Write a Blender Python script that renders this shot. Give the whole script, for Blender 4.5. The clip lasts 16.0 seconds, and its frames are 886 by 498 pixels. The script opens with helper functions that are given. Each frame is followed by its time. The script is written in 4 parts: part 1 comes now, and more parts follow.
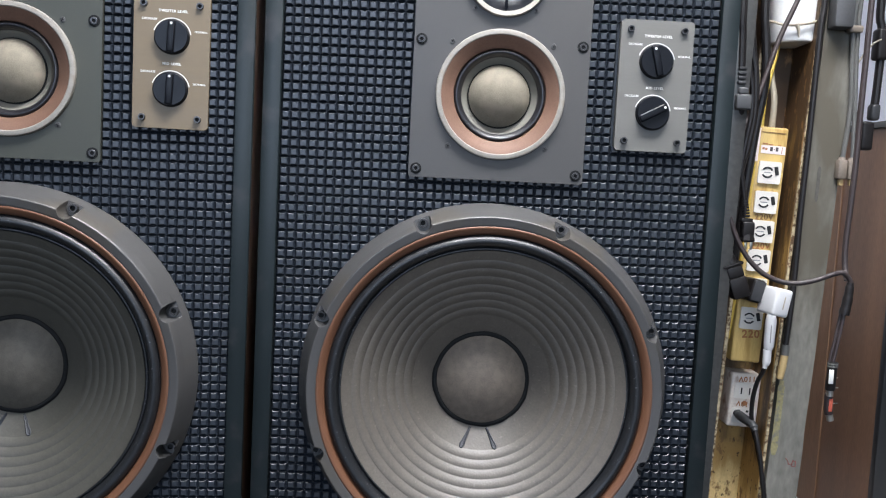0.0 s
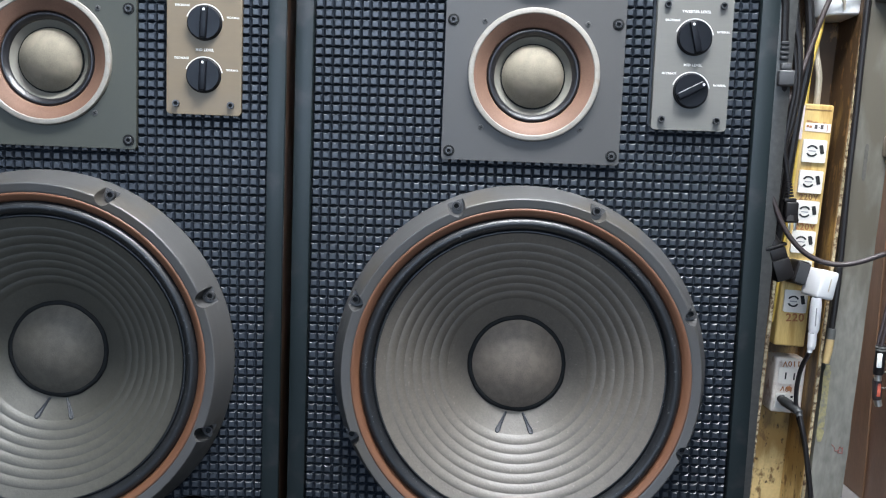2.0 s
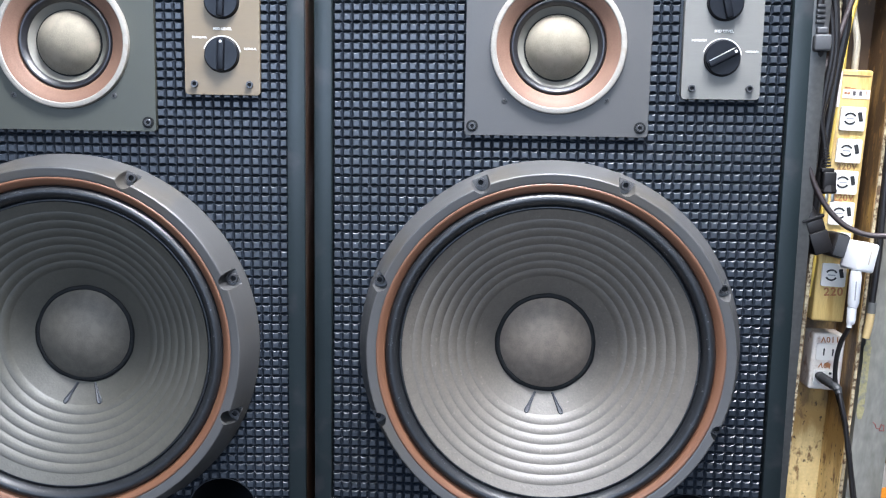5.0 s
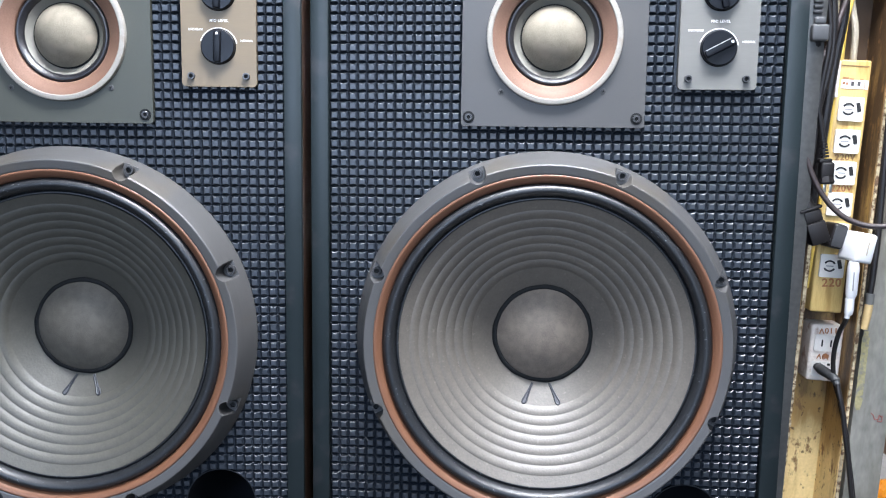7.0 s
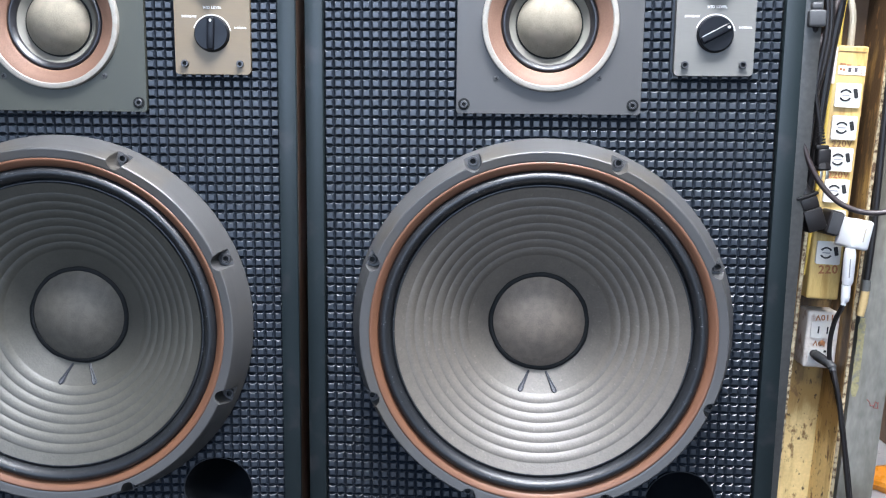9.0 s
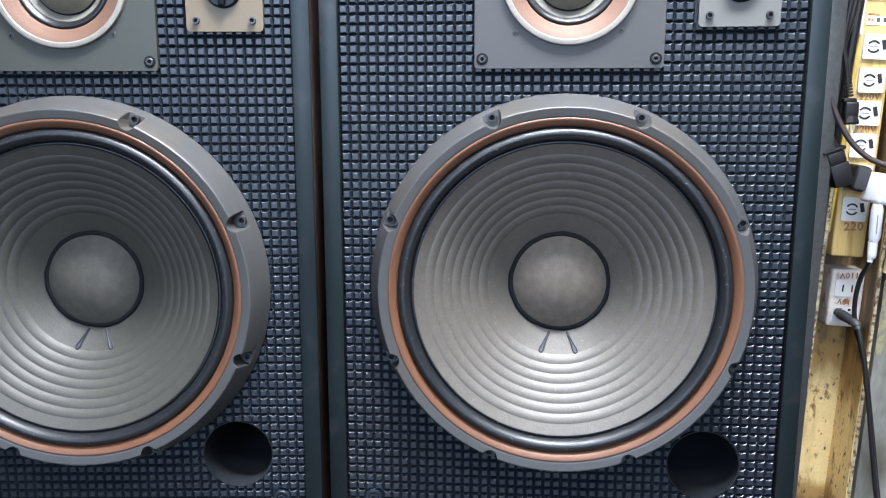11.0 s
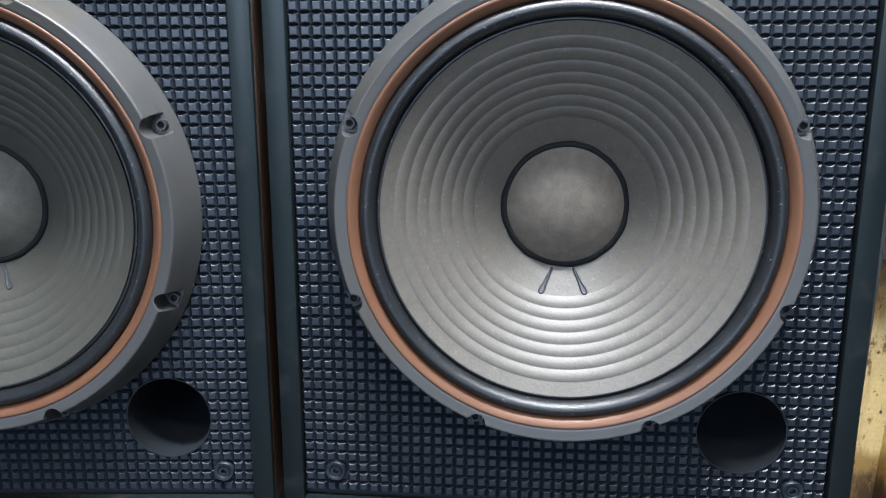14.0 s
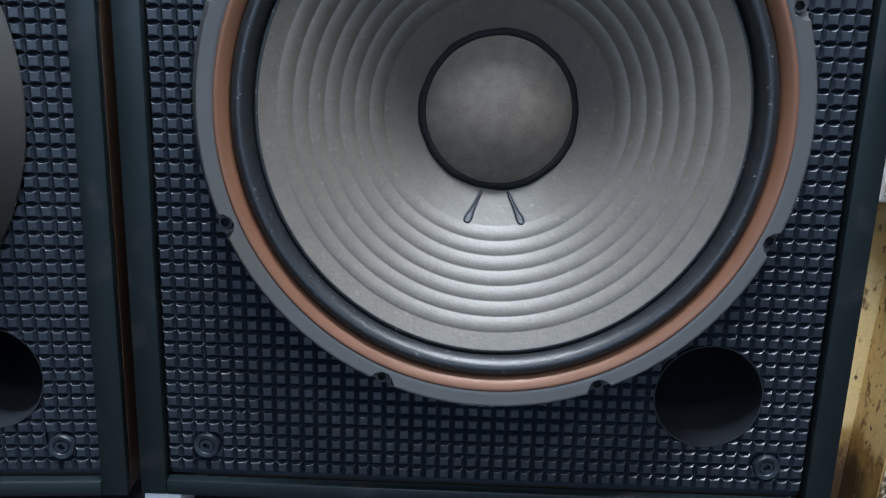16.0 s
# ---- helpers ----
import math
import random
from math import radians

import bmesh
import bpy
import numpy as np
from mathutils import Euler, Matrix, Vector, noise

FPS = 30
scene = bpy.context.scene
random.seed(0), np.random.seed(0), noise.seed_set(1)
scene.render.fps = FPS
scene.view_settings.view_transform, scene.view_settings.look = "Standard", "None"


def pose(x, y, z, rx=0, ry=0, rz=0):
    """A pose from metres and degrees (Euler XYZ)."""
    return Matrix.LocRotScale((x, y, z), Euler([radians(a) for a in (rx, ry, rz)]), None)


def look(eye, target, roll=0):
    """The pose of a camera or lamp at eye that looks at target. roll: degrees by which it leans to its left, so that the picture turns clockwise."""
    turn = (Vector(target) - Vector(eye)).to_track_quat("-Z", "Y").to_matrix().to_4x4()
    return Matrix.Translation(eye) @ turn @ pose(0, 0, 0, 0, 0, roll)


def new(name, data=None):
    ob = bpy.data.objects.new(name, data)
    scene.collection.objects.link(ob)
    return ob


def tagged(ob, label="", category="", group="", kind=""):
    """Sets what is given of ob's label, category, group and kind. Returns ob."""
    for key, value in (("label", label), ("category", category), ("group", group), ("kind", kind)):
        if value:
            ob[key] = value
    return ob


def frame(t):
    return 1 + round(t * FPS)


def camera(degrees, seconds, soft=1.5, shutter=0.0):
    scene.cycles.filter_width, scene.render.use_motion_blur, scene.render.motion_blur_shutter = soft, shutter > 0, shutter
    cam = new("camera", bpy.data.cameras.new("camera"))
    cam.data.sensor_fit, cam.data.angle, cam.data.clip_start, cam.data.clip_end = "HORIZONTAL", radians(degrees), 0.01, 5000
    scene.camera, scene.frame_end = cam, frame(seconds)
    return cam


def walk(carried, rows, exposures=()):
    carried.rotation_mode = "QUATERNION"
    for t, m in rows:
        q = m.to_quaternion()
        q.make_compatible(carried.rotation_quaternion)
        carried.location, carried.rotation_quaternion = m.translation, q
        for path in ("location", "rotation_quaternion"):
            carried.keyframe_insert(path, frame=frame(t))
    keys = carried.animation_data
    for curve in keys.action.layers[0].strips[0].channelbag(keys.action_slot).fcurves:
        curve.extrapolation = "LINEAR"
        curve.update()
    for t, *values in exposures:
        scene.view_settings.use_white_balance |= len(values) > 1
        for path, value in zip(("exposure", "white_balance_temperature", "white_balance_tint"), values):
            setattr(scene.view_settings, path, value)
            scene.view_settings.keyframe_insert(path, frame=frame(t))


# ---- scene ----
EXPO = [(0.0, -0.53, 6600, 13), (1.0, -0.50, 6600, 13), (1.5, -0.34, 6500, 9), (2.0, -0.33, 6450, 10), (3.0, -0.16, 6450, 11), (3.5, 0.18, 6350, 14), (5.0, 0.22, 6250, 13), (8.5, 0.20, 6250, 13), (11.0, 0.20, 6200, 12), (12.5, 0.02, 6250, 10), (13.0, -0.04, 6300, 10), (14.0, -0.02, 6300, 9), (14.5, -0.40, 6250, 4), (15.0, -0.55, 6300, 4), (15.5, -0.57, 6200, 5), (16.0, -0.62, 5950, 8)]
cam = camera(57.0, 16.0, soft=1.15)
# seconds, eye x y z, yaw, pitch, roll in degrees
ROWS = [
    (0, -0.0657, -0.9009, 0.5238, -0.88, -4.70, 2.90),
    (0.5, -0.0611, -0.8991, 0.5213, 0.26, -4.85, 2.77),
    (1, -0.0596, -0.8948, 0.5185, 1.12, -5.16, 2.55),
    (1.5, -0.0576, -0.8934, 0.5167, 1.50, -5.32, 2.35),
    (2, -0.0576, -0.8937, 0.5167, 1.98, -5.56, 2.16),
    (2.5, -0.0573, -0.8908, 0.5174, 2.45, -5.89, 1.97),
    (3, -0.0569, -0.8904, 0.5158, 2.97, -6.06, 1.69),
    (3.5, -0.0566, -0.8879, 0.5140, 3.37, -6.19, 1.52),
    (4, -0.0574, -0.8875, 0.5139, 3.58, -6.36, 1.36),
    (4.5, -0.0560, -0.8863, 0.5116, 3.67, -6.43, 1.14),
    (5, -0.0538, -0.8762, 0.5109, 4.00, -6.88, 0.97),
    (7.5, -0.0449, -0.8771, 0.5073, 4.30, -7.45, 0.81),
    (8, -0.0447, -0.8759, 0.5091, 4.24, -7.74, 0.75),
    (8.5, -0.0427, -0.8760, 0.5080, 4.14, -7.83, 0.74),
    (11, -0.0563, -0.8624, 0.4932, 4.68, -10.15, -0.01),
    (11.5, -0.0613, -0.8590, 0.4891, 4.84, -10.57, -0.28),
    (12, -0.0590, -0.8378, 0.4858, 5.58, -10.35, -0.80),
    (12.5, -0.0548, -0.7997, 0.4640, 5.60, -10.71, -0.90),
    (13, -0.0483, -0.7679, 0.4486, 5.61, -11.14, -0.66),
    (13.5, -0.0460, -0.7216, 0.4390, 5.28, -11.48, -0.36),
    (14, -0.0451, -0.6889, 0.4208, 5.01, -12.85, -0.02),
    (14.5, -0.0300, -0.6803, 0.4077, 2.64, -13.30, 1.03),
    (15, -0.0200, -0.6671, 0.4056, 1.09, -14.19, 1.50),
    (15.5, -0.0281, -0.6005, 0.3656, 0.70, -14.26, 1.70),
    (16, -0.0299, -0.5507, 0.3409, 0.59, -13.92, 1.86),
]


def eye_pose(x, y, z, yaw, pitch, roll):
    a, b = radians(yaw), radians(pitch)
    way = Vector((-math.sin(a) * math.cos(b), math.cos(a) * math.cos(b), math.sin(b)))
    eye = Vector((x, y, z))
    return look(eye, eye + way, roll)


walk(cam, [(r[0], eye_pose(*r[1:])) for r in ROWS], exposures=EXPO)

# ---- world, sun and lamps ----
world = bpy.data.worlds.new("world")
scene.world = world
world.use_nodes = True
wn = world.node_tree.nodes
sky = wn.new("ShaderNodeTexSky")
sky.sky_type, sky.sun_disc = "NISHITA", False
sky.sun_elevation, sky.sun_rotation = radians(40), radians(200)
world.node_tree.links.new(sky.outputs[0], wn["Background"].inputs[0])
wn["Background"].inputs[1].default_value = 0.10

sun = new("sun", bpy.data.lights.new("sun", "SUN"))
sun.data.energy, sun.data.angle, sun.data.color = 2.5, radians(0.5), (1.0, 0.96, 0.9)
sun.matrix_world = look((-1.5, -5, 6), (0.0, -9.0, 0))

# daylight that comes in by the shop front behind the camera: the whole opening, and the open leaf where the sky shows
def daylight(name, w, h, x, y, z, watts, colour):
    d = new(name, bpy.data.lights.new(name, "AREA"))
    d.data.shape, d.data.size, d.data.size_y, d.data.energy, d.data.color = "RECTANGLE", w, h, watts, colour
    d.matrix_world = look((x, y, z), (x, 0, z))


daylight("shopfront_daylight", 3.2, 1.9, 0.0, -4.42, 1.35, 54.0, (0.56, 0.75, 1.0))
daylight("open_leaf_daylight", 0.55, 0.95, -0.85, -4.37, 1.30, 44.0, (0.55, 0.72, 1.0))

# the hanging panel lamp above the loudspeakers
panel_light = new("panel_light", bpy.data.lights.new("panel_light", "AREA"))
panel_light.data.shape, panel_light.data.size, panel_light.data.size_y = "RECTANGLE", 0.90, 0.30
panel_light.data.energy, panel_light.data.color = 100.0, (0.93, 0.965, 1.0)
panel_light.matrix_world = look((0.12, -0.46, 1.76), (0.12, -0.459, 0))

# a second panel lamp, farther back under the ceiling
back_light = new("back_light", bpy.data.lights.new("back_light", "AREA"))
back_light.data.shape, back_light.data.size, back_light.data.size_y = "RECTANGLE", 1.20, 0.30
back_light.data.energy, back_light.data.color = 26.0, (1.0, 0.965, 0.90)
back_light.matrix_world = look((0.15, -1.90, 2.28), (0.15, -1.899, 0))


# ---- materials ----
def material(name, colour, rough=0.5, metal=0.0, vary=0.15, scale=40.0, grain=400.0, bump=0.1, spec=0.5, random_piece=0.0,
             stain=None, stain_scale=9.0, stain_amount=0.5, stretch=(1, 1, 1), rough_vary=0.1):
    """A surface with variation at two scales, relief, and, where given, stains of another colour."""
    m = bpy.data.materials.new(name)
    m.use_nodes = True
    n, ln = m.node_tree.nodes, m.node_tree.links.new
    b = n["Principled BSDF"]
    b.inputs["Metallic"].default_value = metal
    b.inputs["Specular IOR Level"].default_value = spec
    co = n.new("ShaderNodeTexCoord")
    mp = n.new("ShaderNodeMapping")
    mp.inputs["Scale"].default_value = stretch
    ln(co.outputs["Object"], mp.inputs[0])

    def noise_at(s, detail=4.0):
        t = n.new("ShaderNodeTexNoise")
        t.inputs["Scale"].default_value, t.inputs["Detail"].default_value = s, detail
        ln(mp.outputs[0], t.inputs["Vector"])
        return t.outputs["Fac"]

    big, small = noise_at(scale), noise_at(grain, 2.0)
    add = n.new("ShaderNodeMath")
    add.operation = "ADD"
    ln(big, add.inputs[0]), ln(small, add.inputs[1])
    ramp = n.new("ShaderNodeMapRange")
    ramp.inputs["From Min"].default_value, ramp.inputs["From Max"].default_value = 0.6, 1.4
    ramp.inputs["To Min"].default_value, ramp.inputs["To Max"].default_value = 1 - vary, 1 + vary
    ln(add.outputs[0], ramp.inputs["Value"])
    factor = ramp.outputs[0]
    if random_piece:
        info, geo = n.new("ShaderNodeObjectInfo"), n.new("ShaderNodeNewGeometry")
        two = n.new("ShaderNodeMath")
        two.operation = "ADD"
        ln(info.outputs["Random"], two.inputs[0]), ln(geo.outputs["Random Per Island"], two.inputs[1])
        r2 = n.new("ShaderNodeMapRange")
        r2.inputs["From Max"].default_value = 2.0
        r2.inputs["To Min"].default_value, r2.inputs["To Max"].default_value = 1 - random_piece, 1 + random_piece
        ln(two.outputs[0], r2.inputs["Value"])
        mul = n.new("ShaderNodeMath")
        mul.operation = "MULTIPLY"
        ln(factor, mul.inputs[0]), ln(r2.outputs[0], mul.inputs[1])
        factor = mul.outputs[0]
    tint = n.new("ShaderNodeMix")
    tint.data_type, tint.blend_type = "RGBA", "MULTIPLY"
    tint.inputs["Factor"].default_value = 1.0
    tint.inputs["A"].default_value = (*colour, 1)
    ln(factor, tint.inputs["B"])
    out = tint.outputs["Result"]
    if stain:
        s = noise_at(stain_scale, 8.0)
        sr = n.new("ShaderNodeMapRange")
        sr.inputs["From Min"].default_value, sr.inputs["From Max"].default_value = 0.62 - 0.3 * stain_amount, 0.72 - 0.2 * stain_amount
        ln(s, sr.inputs["Value"])
        mx = n.new("ShaderNodeMix")
        mx.data_type = "RGBA"
        ln(sr.outputs[0], mx.inputs["Factor"])
        ln(out, mx.inputs["A"])
        mx.inputs["B"].default_value = (*stain, 1)
        out = mx.outputs["Result"]
    ln(out, b.inputs["Base Color"])
    rr = n.new("ShaderNodeMapRange")
    rr.inputs["To Min"].default_value, rr.inputs["To Max"].default_value = max(0.02, rough - rough_vary), min(1, rough + rough_vary)
    ln(big, rr.inputs["Value"])
    ln(rr.outputs[0], b.inputs["Roughness"])
    if bump:
        bp = n.new("ShaderNodeBump")
        bp.inputs["Strength"].default_value, bp.inputs["Distance"].default_value = bump, 0.001
        ln(small, bp.inputs["Height"])
        ln(bp.outputs[0], b.inputs["Normal"])
    return m


def glowing(name, colour, strength):
    m = bpy.data.materials.new(name)
    m.use_nodes = True
    b = m.node_tree.nodes["Principled BSDF"]
    b.inputs["Base Color"].default_value = (*colour, 1)
    b.inputs["Emission Color"].default_value = (*colour, 1)
    b.inputs["Emission Strength"].default_value = strength
    return m


M_STUD = material("moulded_black_board", (0.0115, 0.0165, 0.0250), 0.40, 0, 0.16, 60, 900, 0.10, 0.76, 0.14, rough_vary=0.05)
M_FRAME = material("black_satin_paint", (0.0072, 0.0130, 0.0150), 0.42, 0, 0.2, 14, 700, 0.08, 0.45, stain=(0.022, 0.024, 0.027), stain_scale=30, stain_amount=0.15)
M_WALNUT = material("walnut_veneer", (0.095, 0.052, 0.031), 0.5, 0, 0.35, 8, 160, 0.1, stretch=(6, 6, 0.6))
M_FLANGE = material("grey_cast_metal", (0.068, 0.067, 0.067), 0.46, 0.1, 0.10, 25, 900, 0.06, 0.65, stain=(0.073, 0.066, 0.057), stain_scale=12, stain_amount=0.18)
M_MARK = material("pale_stamped_mark", (0.22, 0.22, 0.215), 0.5, 0, 0.1, 50, 600, 0)
M_COPPER = material("copper_lacquer", (0.165, 0.076, 0.043), 0.40, 0.15, 0.08, 30, 700, 0.03)
M_RUBBER = material("doped_black_surround", (0.0095, 0.0110, 0.0135), 0.43, 0, 0.4, 110, 600, 0.26, 0.72, stain=(0.20, 0.21, 0.22), stain_scale=330, stain_amount=-0.13, rough_vary=0.06)
M_CONE = material("grey_paper_cone", (0.099, 0.086, 0.071), 0.55, 0, 0.20, 110, 420, 0.18, 0.95, stain=(0.150, 0.132, 0.110), stain_scale=210, stain_amount=-0.07, rough_vary=0.05)
# the left woofer's cone: same paper, its weaker light put into the colour
M_CONE_SHADED = material("shaded_grey_paper_cone", (0.060, 0.057, 0.047), 0.52, 0, 0.18, 110, 420, 0.16, 0.70, rough_vary=0.05)
M_CAP = material("grey_felt_dust_cap", (0.140, 0.117, 0.096), 0.62, 0, 0.28, 110, 900, 0.20, stain=(0.165, 0.138, 0.114), stain_scale=80, stain_amount=0.25, rough_vary=0.05)
# likewise the left dust cap, M_CAP darkened for the dimmer side
M_CAP_SHADED = material("shaded_grey_felt_dust_cap", (0.088, 0.080, 0.067), 0.62, 0, 0.28, 110, 900, 0.20, stain=(0.104, 0.094, 0.078), stain_scale=80, stain_amount=0.25, rough_vary=0.05)
M_RING = material("black_glue", (0.010, 0.011, 0.012), 0.7, 0, 0.3, 80, 350, 0.9, 0.2)
M_PAD = material("pale_glue_pad", (0.07, 0.073, 0.084), 0.35, 0, 0.15, 90, 600, 0.1)
M_LEAD = material("dressed_lead", (0.022, 0.025, 0.033), 0.5, 0, 0.2, 90, 600, 0.2)
M_PLATE = material("dark_grey_lacquer_plate", (0.066, 0.064, 0.063), 0.46, 0.15, 0.06, 20, 1200, 0.04)
M_ALU = material("turned_aluminium", (0.29, 0.270, 0.240), 0.55, 0.2, 0.16, 120, 700, 0.16, stain=(0.27, 0.235, 0.20), stain_scale=90, stain_amount=0.15)
M_PLATE_OLIVE = material("olive_grey_lacquer_plate", (0.053, 0.056, 0.046), 0.48, 0.15, 0.10, 20, 1200, 0.04)
M_MIDRING = material("faded_copper_lacquer", (0.165, 0.092, 0.064), 0.60, 0.1, 0.18, 45, 700, 0.04, 0.35)
M_MIDSURR = material("taupe_doped_surround", (0.012, 0.012, 0.015), 0.36, 0, 0.4, 120, 500, 0.3, 0.7)
M_MIDCONE = material("pale_grey_mid_cone", (0.165, 0.158, 0.135), 0.55, 0, 0.06, 50, 700, 0.05)
M_MIDCAP = material("tan_fabric_dome", (0.200, 0.178, 0.138), 0.80, 0, 0.22, 90, 900, 0.16, 0.2, stain=(0.235, 0.205, 0.16), stain_scale=60, stain_amount=0.3, rough_vary=0.05)
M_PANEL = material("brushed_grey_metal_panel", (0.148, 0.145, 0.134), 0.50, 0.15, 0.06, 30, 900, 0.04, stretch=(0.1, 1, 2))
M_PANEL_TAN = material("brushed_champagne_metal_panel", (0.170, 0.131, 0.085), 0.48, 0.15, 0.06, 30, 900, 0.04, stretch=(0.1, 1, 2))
M_KNOB = material("black_plastic_knob", (0.006, 0.007, 0.010), 0.36, 0, 0.1, 60, 900, 0.02, 0.20)
M_BOLT = material("blackened_steel_bolt", (0.055, 0.055, 0.058), 0.30, 0.4, 0.15, 300, 900, 0.05)
M_WHITE = material("white_print", (0.75, 0.75, 0.72), 0.5, 0, 0.05, 90, 900, 0)
M_NICKEL = material("nickel", (0.62, 0.60, 0.56), 0.3, 0.9, 0.1, 80, 400, 0.03)
M_PORT = material("black_card_port", (0.016, 0.019, 0.024), 0.60, 0, 0.15, 40, 700, 0.1, 0.35)


# ---- mesh helpers ----
def mesh_of(name, bm, mat, sharp=32):
    me = bpy.data.meshes.new(name)
    bm.to_mesh(me)
    bm.free()
    me.materials.append(mat)
    if sharp:
        for p in me.polygons:
            p.use_smooth = True
        me.set_sharp_from_angle(angle=radians(sharp))
    return me


def part(name, bm, mat, parent=None, label="", sharp=32):
    ob = new(name, mesh_of(name, bm, mat, sharp))
    if parent is not None:
        ob.parent = parent
    return tagged(ob, label=label)


def thing(name, bm, mat, label, category, group="", kind="", sharp=32):
    return tagged(new(name, mesh_of(name, bm, mat, sharp)), label, category, group, kind)


def empty(name, label="", category="", group="", kind="", parent=None, m=None):
    ob = new(name)
    ob.empty_display_size = 0.05
    if parent is not None:
        ob.parent = parent
    if m is not None:
        ob.matrix_basis = m
    return tagged(ob, label, category, group, kind)


def box(x0, x1, y0, y1, z0, z1, bevel=0.0, seg=2, bm=None):
    bm = bm or bmesh.new()
    made = bmesh.ops.create_cube(bm, size=1.0)["verts"]
    for v in made:
        v.co = Vector(((x0 + x1) / 2 + v.co.x * (x1 - x0), (y0 + y1) / 2 + v.co.y * (y1 - y0), (z0 + z1) / 2 + v.co.z * (z1 - z0)))
    if bevel:
        edges = list({e for v in made for e in v.link_edges})
        bmesh.ops.bevel(bm, geom=edges, offset=bevel, segments=seg, affect="EDGES", profile=0.5)
    return bm


def lathe(profile, cx=0.0, cz=0.0, segments=96, angles=None, shape=None, bm=None):
    """Turns (radius, y) pairs round the axis through (cx, cz) along y. shape(r, y, a) may give other r and y."""
    bm = bm or bmesh.new()
    angles = angles or [2 * math.pi * i / segments for i in range(segments)]
    rings = []
    for r, y in profile:
        if r < 1e-6:
            rings.append([bm.verts.new((cx, y, cz))])
            continue
        ring = []
        for a in angles:
            rr, yy = shape(r, y, a) if shape else (r, y)
            ring.append(bm.verts.new((cx + rr * math.sin(a), yy, cz + rr * math.cos(a))))
        rings.append(ring)
    count = len(angles)
    for p, q in zip(rings, rings[1:]):
        for i in range(count):
            j = (i + 1) % count
            if len(p) == 1 and len(q) == 1:
                continue
            if len(p) == 1:
                bm.faces.new((p[0], q[j], q[i]))
            elif len(q) == 1:
                bm.faces.new((p[i], p[j], q[0]))
            else:
                bm.faces.new((p[i], p[j], q[j], q[i]))
    bmesh.ops.recalc_face_normals(bm, faces=bm.faces)
    return bm


def glide(points, step=6):
    """Catmull-Rom curve through the points."""
    pts = [Vector(p) for p in points]
    pts = [2 * pts[0] - pts[1]] + pts + [2 * pts[-1] - pts[-2]]
    out = []
    for a, b, c, d in zip(pts, pts[1:], pts[2:], pts[3:]):
        for i in range(step):
            t = i / step
            out.append(0.5 * (2 * b + (c - a) * t + (2 * a - 5 * b + 4 * c - d) * t * t + (3 * b - a - 3 * c + d) * t ** 3))
    return out + [pts[-2]]


def tube(points, radius, sides=10, smooth=True, bm=None):
    """A round cable along the points; radius may be a list, one for each point."""
    bm = bm or bmesh.new()
    pts = glide(points) if smooth else [Vector(p) for p in points]
    rad = [radius] * len(pts) if not isinstance(radius, (list, tuple)) else [
        radius[min(len(radius) - 1, int(i * (len(radius) - 1) / (len(pts) - 1) + 0.5))] for i in range(len(pts))]
    rings, side = [], Vector((0, -1, 0))
    for i, p in enumerate(pts):
        d = (pts[min(i + 1, len(pts) - 1)] - pts[max(i - 1, 0)]).normalized()
        u = (side - d * side.dot(d))
        u = u.normalized() if u.length > 1e-4 else d.orthogonal().normalized()
        w = d.cross(u)
        rings.append([bm.verts.new(p + rad[i] * (u * math.cos(2 * math.pi * k / sides) + w * math.sin(2 * math.pi * k / sides))) for k in range(sides)])
    for p, q in zip(rings, rings[1:]):
        for k in range(sides):
            bm.faces.new((p[k], p[(k + 1) % sides], q[(k + 1) % sides], q[k]))
    bm.faces.new(rings[0]), bm.faces.new(list(reversed(rings[-1])))
    bmesh.ops.recalc_face_normals(bm, faces=bm.faces)
    return bm


def rounded_sheet(x0, x1, z0, z1, y0, y1, r, seg=5, holes=(), bevel=0.0008):
    """A plate with round corners between y0 (front) and y1, with round holes (x, z, radius)."""
    bm = bmesh.new()
    loops = [[(cx + r * math.cos(a), cz + r * math.sin(a)) for cx, cz, s in ((x1 - r, z1 - r, 0), (x0 + r, z1 - r, 90), (x0 + r, z0 + r, 180), (x1 - r, z0 + r, 270))
              for a in (radians(s + 90 * i / seg) for i in range(seg + 1))]]
    for hx, hz, hr in holes:
        loops.append([(hx + hr * math.cos(2 * math.pi * i / 64), hz + hr * math.sin(2 * math.pi * i / 64)) for i in range(64)])
    for loop in loops:
        vs = [bm.verts.new((x, y0, z)) for x, z in loop]
        for i, v in enumerate(vs):
            bm.edges.new((v, vs[(i + 1) % len(vs)]))
    rim = list(bm.edges)
    bmesh.ops.triangle_fill(bm, use_beauty=True, use_dissolve=False, edges=rim)
    ext = bmesh.ops.extrude_edge_only(bm, edges=rim)["geom"]
    for v in ext:
        if isinstance(v, bmesh.types.BMVert):
            v.co.y = y1
    bmesh.ops.recalc_face_normals(bm, faces=bm.faces)
    return bm


